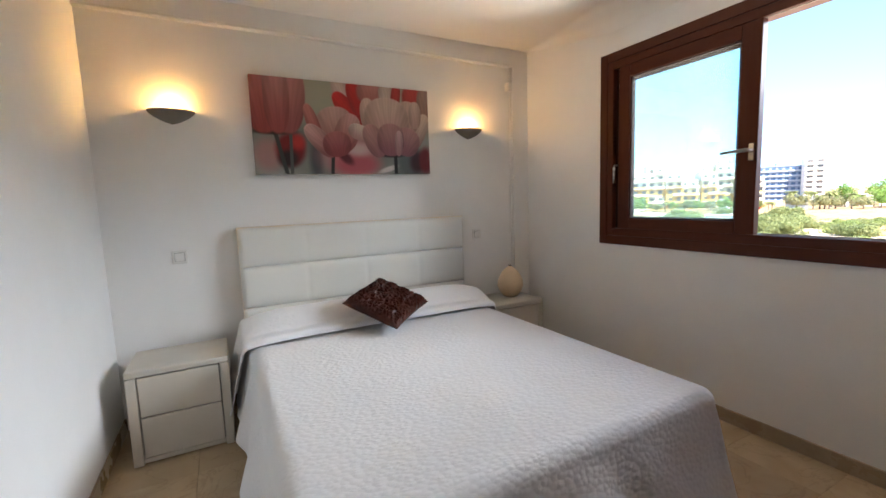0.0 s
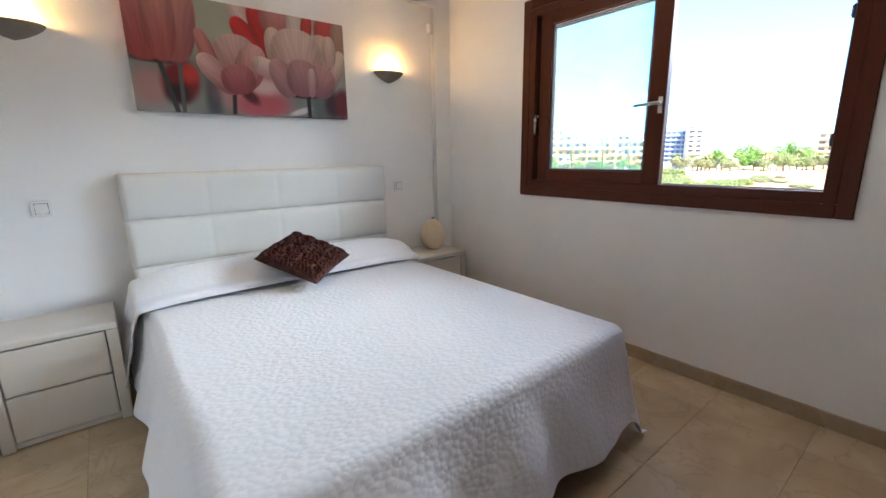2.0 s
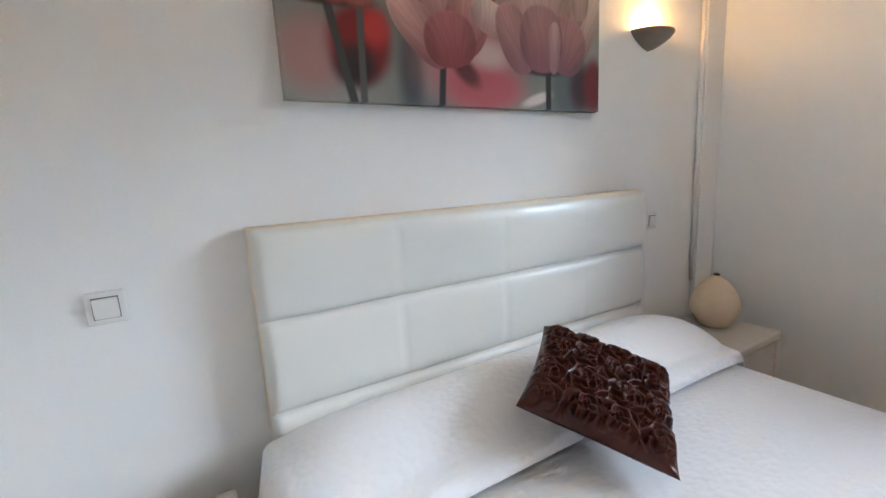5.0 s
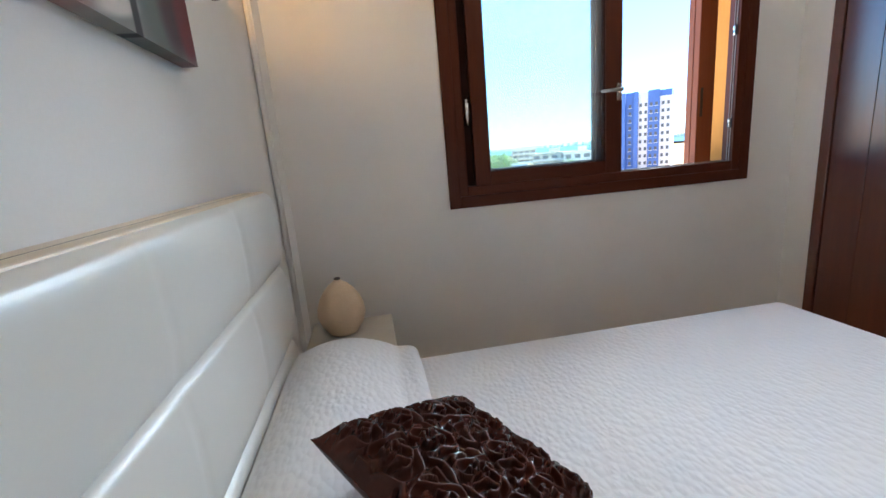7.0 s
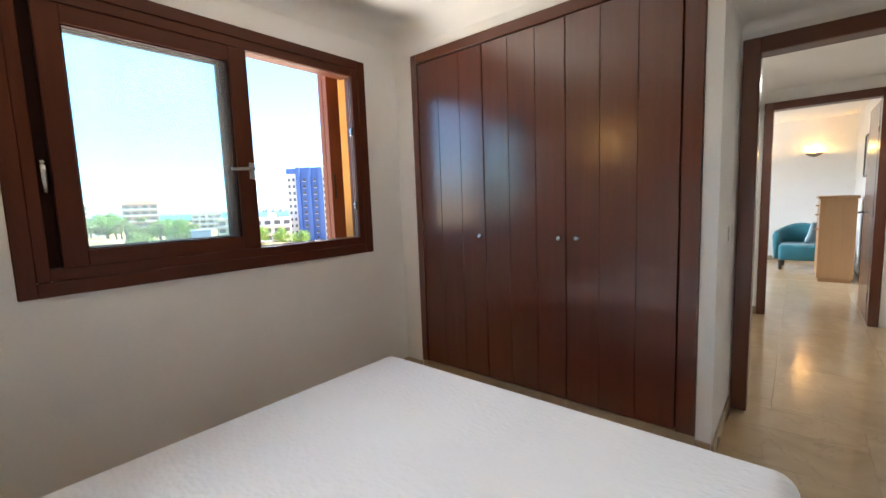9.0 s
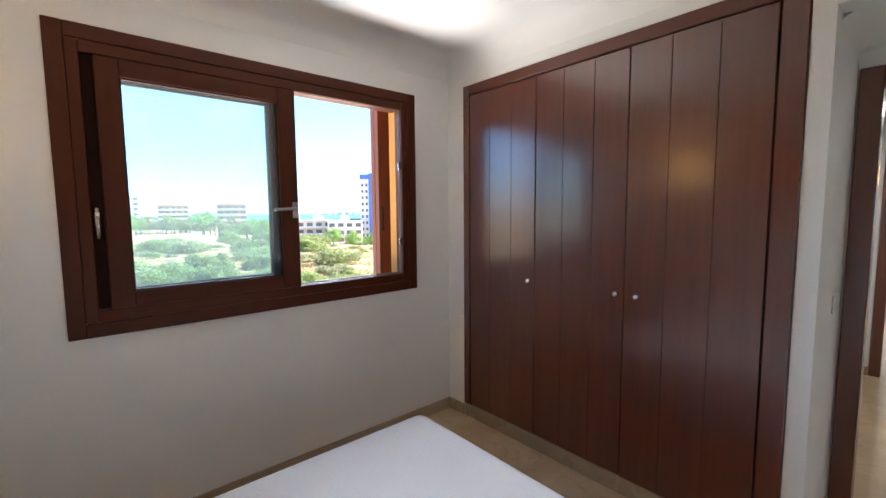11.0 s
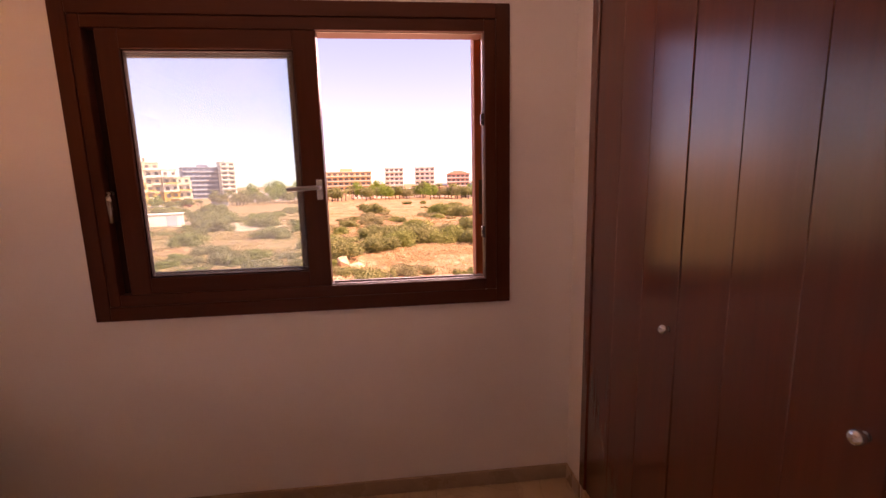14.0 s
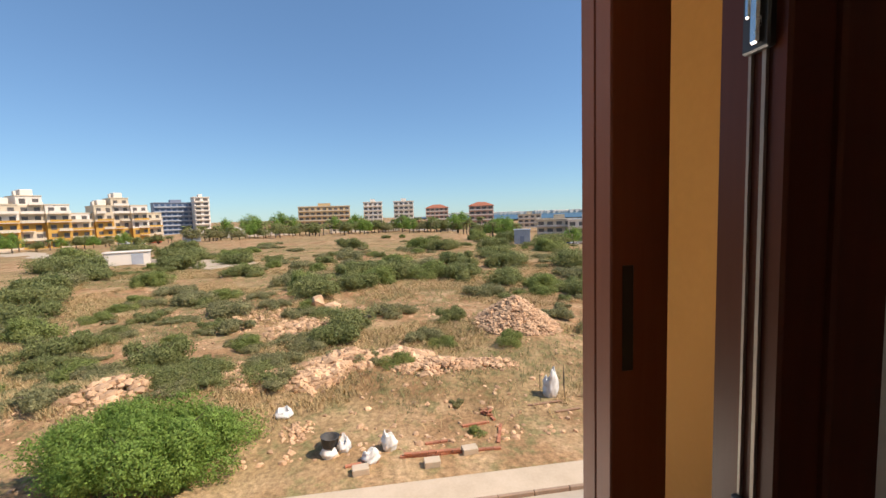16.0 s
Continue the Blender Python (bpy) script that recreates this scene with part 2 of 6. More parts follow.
def marble_floor():
    m, n, l, p = node_mat("cream_marble_tile")
    pos = n.new("ShaderNodeNewGeometry")
    oi = n.new("ShaderNodeObjectInfo")
    off = n.new("ShaderNodeVectorMath")
    off.operation = "SCALE"
    comb = n.new("ShaderNodeCombineXYZ")
    for k in ("X", "Y", "Z"):
        l.new(oi.outputs["Random"], comb.inputs[k])
    l.new(comb.outputs[0], off.inputs[0])
    off.inputs["Scale"].default_value = 37.0
    add = n.new("ShaderNodeVectorMath")
    l.new(pos.outputs["Position"], add.inputs[0])
    l.new(off.outputs[0], add.inputs[1])
    cloud = n.new("ShaderNodeTexNoise")
    cloud.inputs["Scale"].default_value, cloud.inputs["Detail"].default_value, cloud.inputs["Distortion"].default_value = 3.2, 8, 1.2
    vein = n.new("ShaderNodeTexNoise")
    vein.inputs["Scale"].default_value, vein.inputs["Detail"].default_value, vein.inputs["Distortion"].default_value = 2.0, 6, 2.4
    for t in (cloud, vein):
        l.new(add.outputs[0], t.inputs["Vector"])
    r1 = n.new("ShaderNodeValToRGB")
    r1.color_ramp.elements[0].position, r1.color_ramp.elements[0].color = 0.28, (0.43, 0.315, 0.185, 1)
    r1.color_ramp.elements[1].position, r1.color_ramp.elements[1].color = 0.72, (0.53, 0.405, 0.255, 1)
    l.new(cloud.outputs["Fac"], r1.inputs[0])
    r2 = n.new("ShaderNodeValToRGB")
    e = r2.color_ramp.elements
    e[0].position, e[0].color = 0.485, (0, 0, 0, 1)
    e[1].position, e[1].color = 0.515, (0, 0, 0, 1)
    mid = e.new(0.5)
    mid.color = (0.28, 0.28, 0.28, 1)
    l.new(vein.outputs["Fac"], r2.inputs[0])
    mix = n.new("ShaderNodeMix")
    mix.data_type = "RGBA"
    mix.inputs["B"].default_value = (0.22, 0.15, 0.09, 1)
    l.new(r2.outputs[0], mix.inputs["Factor"])
    l.new(r1.outputs[0], mix.inputs["A"])
    hs = n.new("ShaderNodeHueSaturation")
    mr = n.new("ShaderNodeMapRange")
    mr.inputs["To Min"].default_value, mr.inputs["To Max"].default_value = 0.93, 1.05
    l.new(oi.outputs["Random"], mr.inputs["Value"])
    l.new(mr.outputs[0], hs.inputs["Value"])
    l.new(mix.outputs["Result"], hs.inputs["Color"])
    l.new(hs.outputs[0], p.inputs["Base Color"])
    rr = n.new("ShaderNodeMapRange")
    rr.inputs["To Min"].default_value, rr.inputs["To Max"].default_value = 0.08, 0.24
    l.new(cloud.outputs["Fac"], rr.inputs["Value"])
    l.new(rr.outputs[0], p.inputs["Roughness"])
    return m


M_tile = marble_floor()
M_grout = surface("tile_grout", (0.40, 0.315, 0.21), rough=0.85, grain=200)


def quilt():
    m, n, l, p = node_mat("white_quilted_cotton")
    tc = n.new("ShaderNodeTexCoord")
    warp = n.new("ShaderNodeTexNoise")
    warp.inputs["Scale"].default_value = 9
    l.new(tc.outputs["Object"], warp.inputs["Vector"])
    va = n.new("ShaderNodeVectorMath")
    va.operation = "MULTIPLY_ADD"
    va.inputs[1].default_value = (0.022, 0.022, 0.022)
    l.new(warp.outputs["Color"], va.inputs[0])
    l.new(tc.outputs["Object"], va.inputs[2])
    mp = n.new("ShaderNodeMapping")
    mp.inputs["Scale"].default_value = (42, 64, 50)
    l.new(va.outputs[0], mp.inputs["Vector"])
    vo = n.new("ShaderNodeTexVoronoi")
    vo.feature = "SMOOTH_F1"
    vo.inputs["Scale"].default_value = 1.0
    vo.inputs["Smoothness"].default_value = 0.35
    l.new(mp.outputs[0], vo.inputs["Vector"])
    weave = n.new("ShaderNodeTexNoise")
    weave.inputs["Scale"].default_value = 420
    l.new(tc.outputs["Object"], weave.inputs["Vector"])
    mu = n.new("ShaderNodeMath")
    mu.operation = "MULTIPLY_ADD"
    mu.inputs[1].default_value = -1.0
    l.new(vo.outputs["Distance"], mu.inputs[0])
    sc = n.new("ShaderNodeMath")
    sc.operation = "MULTIPLY"
    sc.inputs[1].default_value = 0.12
    l.new(weave.outputs["Fac"], sc.inputs[0])
    l.new(sc.outputs[0], mu.inputs[2])
    b = n.new("ShaderNodeBump")
    b.inputs["Strength"].default_value, b.inputs["Distance"].default_value = 0.60, 0.0045
    l.new(mu.outputs[0], b.inputs["Height"])
    l.new(b.outputs[0], p.inputs["Normal"])
    big = n.new("ShaderNodeTexNoise")
    big.inputs["Scale"].default_value = 2.5
    l.new(tc.outputs["Object"], big.inputs["Vector"])
    r = n.new("ShaderNodeValToRGB")
    r.color_ramp.elements[0].color = (0.74, 0.73, 0.73, 1)
    r.color_ramp.elements[1].color = (0.80, 0.79, 0.79, 1)
    l.new(big.outputs["Fac"], r.inputs[0])
    l.new(r.outputs[0], p.inputs["Base Color"])
    p.inputs["Roughness"].default_value = 0.9
    p.inputs["Sheen Weight"].default_value = 0.15
    return m


M_quilt = quilt()
M_satin = surface("chocolate_satin", (0.042, 0.0095, 0.0055), (0.066, 0.0165, 0.0098), rough=0.22, scale=14, grain=160, bump=0.03, bump_dist=0.0005, rough_var=0.04, spec=0.22)


def glass_mat(name, tint=(0.93, 0.97, 0.95)):
    m, n, l, p = node_mat(name)
    n.remove(p)
    tr = n.new("ShaderNodeBsdfTransparent")
    tr.inputs["Color"].default_value = (*tint, 1)
    gl = n.new("ShaderNodeBsdfGlossy")
    gl.inputs["Roughness"].default_value = 0.02
    lw = n.new("ShaderNodeLayerWeight")
    lw.inputs["Blend"].default_value = 0.5
    pw = n.new("ShaderNodeMath")
    pw.operation, pw.inputs[1].default_value = "POWER", 5.0
    l.new(lw.outputs["Facing"], pw.inputs[0])
    fr = n.new("ShaderNodeMapRange")
    fr.inputs["To Min"].default_value, fr.inputs["To Max"].default_value = 0.04, 0.75
    l.new(pw.outputs[0], fr.inputs["Value"])
    dust = n.new("ShaderNodeTexNoise")
    dust.inputs["Scale"].default_value = 5
    mix = n.new("ShaderNodeMixShader")
    l.new(fr.outputs[0], mix.inputs[0])
    l.new(tr.outputs[0], mix.inputs[1])
    l.new(gl.outputs[0], mix.inputs[2])
    df = n.new("ShaderNodeBsdfTranslucent")
    df.inputs["Color"].default_value = (0.88, 0.90, 0.90, 1)
    mr = n.new("ShaderNodeMapRange")
    mr.inputs["To Min"].default_value, mr.inputs["To Max"].default_value = 0.010, 0.026
    l.new(dust.outputs["Fac"], mr.inputs["Value"])
    mix2 = n.new("ShaderNodeMixShader")
    l.new(mr.outputs[0], mix2.inputs[0])
    l.new(mix.outputs[0], mix2.inputs[1])
    l.new(df.outputs[0], mix2.inputs[2])
    l.new(mix2.outputs[0], n["Material Output"].inputs["Surface"])
    return m


M_glass = glass_mat("window_glass", (0.87, 0.955, 0.95))


def emitter(name, color, strength):
    m, n, l, p = node_mat(name)
    p.inputs["Emission Color"].default_value = (*color, 1)
    p.inputs["Emission Strength"].default_value = strength
    p.inputs["Base Color"].default_value = (*color, 1)
    return m


M_bulb = emitter("warm_bulb", (1.0, 0.62, 0.25), 12.0)

# ---- structure of the flat ----
XL, XR, YB, YD = -0.085, 3.0, -2.99, -3.66       # left wall, window wall, wardrobe front, door wall
ZC, ZA = 2.57, 2.215                             # bedroom ceiling, low ceiling of the doorway and corridor
WX = 3.2                                         # outer face of the facade


def structure(name, bm, material, label, category="wall", m=None):
    if m is not None:
        turned(bm, m)
    return tagged(part(name, bm, material), label, category, kind="structure")


structure("wall_north", box(XL - 0.15, 0, -0.2, WX, 0.2, 2.9), M_wall, "plain cream plastered wall behind the bed headboard")
structure("wall_west", box(XL - 0.15, YD - 0.1, -0.2, XL, -0.001, 2.9), M_wall, "plain cream plastered side wall beside the nightstand")
# window wall: plan x is -y of the room
turn_e = pose(0, 0, 0, 0, 0, -90)
win_hole = (0.905, 2.632, 1.02, 2.240)
# second hole: unseen living room window, added to let light in
structure("wall_east", wall_with_holes(0.0, 11.0, -0.2, 2.9, [win_hole, (7.2, 9.9, 0.8, 2.2)], WX - XR), M_wall,
          "cream plastered window wall with a wide opening", m=Matrix.Translation((XR, 0, 0)) @ turn_e)
# thin render coat on the outside, with the reveals
structure("facade_render", wall_with_holes(-3.0, 11.0, -6.2, 6.0, [(0.895, 2.627, 1.022, 2.226), (7.2, 9.9, 0.8, 2.2)], 0.02), M_ochre,
          "ochre rendered outer face of the apartment building", m=Matrix.Translation((WX + 0.002, 0, 0)) @ turn_e)
for a in ((3.074, -2.627, 1.034, WX + 0.001, -2.608, 2.222), (3.105, -0.902, 1.045, WX - 0.002, -0.886, 2.222)):
    structure("reveal", box(*a), M_ochre, "ochre rendered reveal of the bedroom window")
structure("window_head", box(3.105, -2.6075, 2.224, WX - 0.002, -0.903, 2.238), M_shutter, "brown metal head lining above the window")
# wall that frames the wardrobe recess
bm = wall_with_holes(0.922, 3.0, -0.2, 2.9, [(0.99, 2.83, -0.2, 2.356)], -0.06)
structure("wall_south", bm, M_wall, "cream plastered wall that frames the fitted wardrobe", m=Matrix.Translation((0, YB, 0)))
structure("wall_return", box(0.922, YD - 0.001, -0.2, 0.988, YB - 0.061, 2.9), M_wall, "short cream wall between wardrobe and door")
structure("wall_wardrobe_back", box(0.989, YD - 0.09, -0.2, XR, YD, 2.9), M_wall, "plain wall closing the wardrobe recess")
structure("wall_above_doorway", box(XL, YB - 0.12, ZA, 0.921, YB, 2.9), M_wall, "cream bulkhead above the low doorway ceiling")
# door wall with the bedroom doorway
structure("wall_door", wall_with_holes(XL - 0.15, 0.988, -0.2, 2.6, [(-0.03, 0.89, -0.2, 2.10)], -0.1), M_wall,
          "cream plastered wall round the bedroom doorway", m=Matrix.Translation((0, YD - 0.002, 0)))
structure("wall_corridor_east", box(1.0, -6.2, -0.2, 1.1, YD - 0.1, 2.6), M_wall, "plain cream corridor wall")
structure("wall_corridor_west", box(-0.40, -6.2, -0.2, -0.30, YD - 0.11, 2.6), M_wall, "plain cream corridor wall")
structure("wall_living_door", wall_with_holes(-0.40, 3.0, -0.2, 2.9, [(0.07, 0.93, -0.2, 2.15)], -0.1), M_wall,
          "cream wall round the doorway into the living room", m=Matrix.Translation((0, -6.2, 0)))
structure("wall_living_back", box(-0.2, -10.95, -0.2, 3.0, -10.8, 2.9), M_wall, "plain cream back wall of the living room")
structure("wall_living_west", box(-0.2, -10.8, -0.2, -0.08, -6.30, 2.9), M_wall, "plain cream side wall of the living room")
structure("floor_slab", box(-0.5, -11.0, -0.25, WX - 0.005, 0.2, -0.022), M_grout, "grout bed under the marble tiles", "floor")


# ceilings
def coved_ceiling(x0, x1, y0, y1, z, r, sides, n=46, taper=False):
    """A ceiling sheet whose edges turn down in a quarter round of radius r along the named sides."""
    ys, xs = np.linspace(y0, y1, n), np.linspace(x0, x1, n)
    fine = np.r_[np.linspace(0, r, 10)]
    xs = np.unique(np.r_[xs, x1 - fine, x0 + fine])
    ys = np.unique(np.r_[ys, y0 + fine, y1 - fine])
    vs, fs = [], []
    for yy in ys:
        for xx in xs:
            d = min(x1 - xx if "e" in sides else 9, xx - x0 if "w" in sides else 9, yy - y0 if "s" in sides else 9, y1 - yy if "n" in sides else 9)
            rr = r * min(1.0, max(0.08, (y1 - yy) / 0.9)) if taper else r
            drop = rr - math.sqrt(max(0, rr * rr - (rr - d) ** 2)) if d < rr else 0
            vs.append((xx, yy, z - drop))
    k = len(xs)
    for j in range(len(ys) - 1):
        for i in range(k - 1):
            fs.append((j * k + i, j * k + i + 1, (j + 1) * k + i + 1, (j + 1) * k + i))
    top = len(vs)
    vs += [(x0, y0, z + 0.2), (x1, y0, z + 0.2), (x1, y1, z + 0.2), (x0, y1, z + 0.2)]
    fs.append((top, top + 3, top + 2, top + 1))
    return (vs, [], fs)


tagged(part("ceiling", coved_ceiling(XL, XR, YB, 0, ZC, 0.15, "es", taper=True), M_ceil, smooth=True), "white ceiling with rounded coves above the bedroom", "ceiling", kind="structure")
tagged(part("ceiling_doorway", coved_ceiling(XL, 0.93, YD, YB - 0.12, ZA, 0.05, "es"), M_ceil, smooth=True), "low white ceiling in front of the bedroom door", "ceiling", kind="structure")
tagged(part("ceiling_corridor", coved_ceiling(-0.3, 1.0, -6.2, YD - 0.1, 2.30, 0.16, "ew"), M_ceil, smooth=True), "white coved corridor ceiling", "ceiling", kind="structure")
structure("ceiling_living", box(-0.2, -10.9, 2.55, XR, -6.3, 2.75), M_ceil, "white ceiling of the living room", "ceiling")
structure("roof_slab", box(-0.7, -11.2, 2.95, WX - 0.01, 0.3, 3.1), M_wall, "plain slab closing the flat above", "roof")
structure("wall_outer_west", box(-0.7, -11.2, -0.25, -0.5, 0.3, 2.95), M_wall, "plain wall closing the flat")

# boxed beam and pilaster of the headboard wall
structure("beam", box(XL, -0.035, 2.44, 2.834, -0.001, ZC + 0.01), M_wall, "shallow plastered beam along the headboard wall", "beam")
structure("ledge", box(XL, -0.050, 2.425, 2.834, -0.001, 2.44, bevel=0.004), M_ceil, "thin white ledge under the beam", "trim")
structure("pilaster", box(2.836, -0.030, 0.0, XR - 0.001, -0.001, ZC + 0.01), M_wall, "shallow plastered pilaster in the window corner", "pilaster")

# skirting
bm = bmesh.new()
add_box(bm, XR - 0.013, YB + 0.001, 0.0, XR - 0.001, -0.046, 0.080, bevel=0.003)
structure("baseboard", bm, M_base, "tan marble skirting under the window", "baseboard")
bm = bmesh.new()
add_box(bm, XL + 0.001, YD + 0.03, 0, XL + 0.013, -0.014, 0.080, bevel=0.003)
add_box(bm, XL + 0.014, -0.013, 0, 2.834, -0.001, 0.080, bevel=0.003)
add_box(bm, 2.832, YB + 0.001, 0, XR - 0.014, YB + 0.013, 0.080, bevel=0.003)
add_box(bm, 0.924, YB + 0.001, 0, 0.988, YB + 0.013, 0.080, bevel=0.003)
add_box(bm, 0.909, YD + 0.03, 0, 0.921, YB + 0.013, 0.080, bevel=0.003)
structure("baseboard", bm, M_base, "tan marble skirting round the bedroom walls", "baseboard")
bm = bmesh.new()
add_box(bm, 0.987, -6.19, 0, 0.999, YD - 0.11, 0.080, bevel=0.003)
add_box(bm, 0.95, -6.199, 0, 0.986, -6.187, 0.080, bevel=0.003)
add_box(bm, -0.07, -10.799, 0, 2.98, -10.787, 0.080, bevel=0.003)
structure("baseboard", bm, M_base, "tan marble skirting of corridor and living room", "baseboard")


# ---- the bedroom window ----
def frame_piece(parent, name, x0, y0, z0, x1, y1, z1, mat, bev=0.003, label=""):
    return part(name, box(x0, y0, z0, x1, y1, z1, bevel=bev), mat, parent, label)


win = thing("window_1", "wide mahogany sliding window, one leaf slid open", "window", kind="structure")
Y0, Y1, Z0, Z1 = -0.848, -2.680, 0.967, 2.280     # casing outline
Fy0, Fy1, Fz0, Fz1 = -0.955, -2.568, 1.080, 2.168  # clear opening of the fixed frame
# flat casing on the wall
for a in ((XR - 0.014, Y0, Z0, XR - 0.001, Y0 - 0.062, Z1), (XR - 0.014, Y1, Z0, XR - 0.001, Y1 + 0.062, Z1)):
    frame_piece(win, "casing", *a, M_wood_win)
for a in ((XR - 0.014, Y0 - 0.062, Z1 - 0.062, XR - 0.001, Y1 + 0.062, Z1), (XR - 0.014, Y0 - 0.062, Z0, XR - 0.001, Y1 + 0.062, Z0 + 0.062)):
    frame_piece(win, "casing", *a, M_wood_win_h)
# fixed frame
x0, x1 = XR - 0.008, 3.104
for a in ((x0, Y0 - 0.062, Z0 + 0.062, x1, Fy0, Z1 - 0.062), (x0, Fy1, Z0 + 0.062, 3.072, Y1 + 0.062, Z1 - 0.062)):
    frame_piece(win, "jamb", *a, M_wood_win)
for a in ((x0, Fy0, Fz1, x1, Fy1, Z1 - 0.062), (x0, Fy0, Z0 + 0.062, x1, Fy1, Fz0)):
    frame_piece(win, "frame_rail", *a, M_wood_win_h)


def sash(parent, y0, y1, xa, xb, gy0, gy1, gz0, gz1, zlo, zhi, name):
    leaf = part(name, box(xa + 0.002, y0 - 0.004, zlo + 0.004, xb - 0.002, gy0 + 0.004, zhi - 0.004), M_wood_win, parent)
    frame_piece(leaf, "stile", xa, y0, zlo, xb, gy0, zhi, M_wood_win)
    frame_piece(leaf, "stile", xa, gy1, zlo, xb, y1, zhi, M_wood_win)
    frame_piece(leaf, "rail", xa, gy0, gz1, xb, gy1, zhi, M_wood_win_h)
    frame_piece(leaf, "rail", xa, gy0, zlo, xb, gy1, gz0, M_wood_win_h)
    g = bmesh.new()
    xm = (xa + xb) / 2
    for (a0, a1, b0, b1) in ((gy0, gy0 - 0.006, gz0, gz1), (gy1 + 0.006, gy1, gz0, gz1), (gy0, gy1, gz1 - 0.006, gz1), (gy0, gy1, gz0, gz0 + 0.006)):
        add_box(g, xm - 0.012, a0, b0, xm + 0.012, a1, b1)
    part("gasket", g, M_slot, leaf, "black glazing gasket")
    pane = part("pane", box(xm - 0.003, gy0 - 0.001, gz0 + 0.001, xm + 0.003, gy1 + 0.001, gz1 - 0.001), M_glass, leaf, "clear glass pane")
    pane.visible_shadow = False
    return leaf


front = sash(win, -1.000, -1.856, XR - 0.004, XR + 0.044, -1.085, -1.760, 1.150, 2.092, Fz0, Fz1, "front_leaf")
rear = sash(win, -0.965, -1.815, XR + 0.052, XR + 0.096, -1.055, -1.725, 1.155, 2.085, Fz0 + 0.002, Fz1 - 0.002, "rear_leaf")
# dark panel standing in for the shade deep in the slot
frame_piece(win, "slot_shade", XR + 0.030, -0.9555, Fz0 + 0.001, XR + 0.05, -0.9995, Fz1 - 0.001, M_slot, 0, "dark panel coloured as shade in the slot beside the leaf")
# bright track strips round the open half
bm = bmesh.new()
add_box(bm, XR + 0.012, Fy1 + 0.0005, Fz0, XR + 0.016, Fy1 + 0.004, Fz1)
add_box(bm, XR + 0.028, Fy1 + 0.0005, Fz0, XR + 0.031, Fy1 + 0.004, Fz1)
part("track_strip", bm, M_alu, win, "thin bright aluminium track strip")
bm = bmesh.new()
add_box(bm, XR + 0.012, -1.857, Fz0 + 0.0005, XR + 0.016, Fy1, Fz0 + 0.004)
add_box(bm, XR + 0.060, -1.857, Fz0 + 0.0005, XR + 0.066, Fy1, Fz0 + 0.006)
part("track_strip", bm, M_alu, win, "thin bright aluminium track strip")
bm = bmesh.new()
add_box(bm, XR + 0.012, -1.857, Fz1 - 0.004, XR + 0.016, Fy1, Fz1 - 0.0005)
part("track_strip", bm, M_alu, win, "thin bright aluminium track strip")
for z in (1.300, 1.805):
    keeper = part("keeper", box(XR + 0.004, Fy1 + 0.0005, z - 0.027, XR + 0.034, Fy1 + 0.010, z + 0.027, bevel=0.002), M_black, win, "black lock keeper block")
    bm = bmesh.new()
    add_box(bm, XR + 0.010, Fy1 + 0.010, z - 0.022, XR + 0.020, Fy1 + 0.016, z + 0.024, bevel=0.002)
    add_box(bm, XR + 0.020, Fy1 + 0.010, z + 0.004, XR + 0.027, Fy1 + 0.015, z + 0.024, bevel=0.002)
    part("keeper_plate", bm, M_chrome, keeper, "zinc keeper plate")
# lever handle on the front leaf
plate = part("handle_plate", box(XR - 0.014, -1.848, 1.468, XR - 0.0045, -1.818, 1.558, bevel=0.003), M_chrome, front, "satin chrome handle plate")
bm = tube([(XR - 0.014, -1.833, 1.522), (XR - 0.040, -1.833, 1.522), (XR - 0.052, -1.826, 1.522), (XR - 0.054, -1.80, 1.521), (XR - 0.054, -1.705, 1.516)],
          [0.009, 0.009, 0.010, 0.0095, 0.0075], 12)
part("lever", bm, M_lever, plate, "satin chrome lever, dark reflection in its colour", smooth=True)
plate = part("handle_plate", box(XR + 0.014, -0.985, 1.40, XR + 0.030, -0.962, 1.535, bevel=0.003), M_slot, rear)
part("lever", tube([(XR + 0.012, -0.974, 1.52), (XR - 0.012, -0.974, 1.52), (XR - 0.016, -0.974, 1.505), (XR - 0.014, -0.974, 1.395)], [0.008, 0.008, 0.009, 0.008], 12),
     M_chrome, plate, "satin chrome lever", smooth=True)
# outside sill, shutter and its head rail
tagged(part("window_sill", box(3.106, -2.6075, 1.000, 3.27, -0.90, 1.032, bevel=0.004), M_sill), "brown metal sill outside the window", "sill", kind="structure")
sh = thing("sliding_shutter", "brown wood-look shutter slid open outside the window", "shutter")
for a in ((3.295, -2.575, 0.99, 3.345, -2.755, 2.30), (3.352, -2.578, 0.99, 3.402, -2.755, 2.30), (3.300, -3.35, 0.99, 3.340, -3.45, 2.30)):
    part("stile", box(*a, bevel=0.003), M_shutter, sh)
# dark strip filling the gap between the stiles, coloured as its shade
part("stile", box(3.3455, -2.590, 1.09, 3.3515, -2.665, 2.30), M_slot, sh)
part("recessed_pull", box(3.2935, -2.615, 1.36, 3.2952, -2.595, 1.54, bevel=0.0008), M_black, sh, "black recessed pull")
for k in range(24):
    z = 1.03 + k * 0.05
    part("slat", turned(box(-0.004, -3.352, -0.025, 0.004, -2.753, 0.025, bevel=0.002), pose(3.32, 0, z, 0, 28, 0)), M_shutter, sh)
tagged(part("shutter_track", box(3.27, -3.55, 2.302, 3.42, -0.80, 2.38, bevel=0.004), M_shutter), "brown metal track above the shutter", "track", kind="structure")
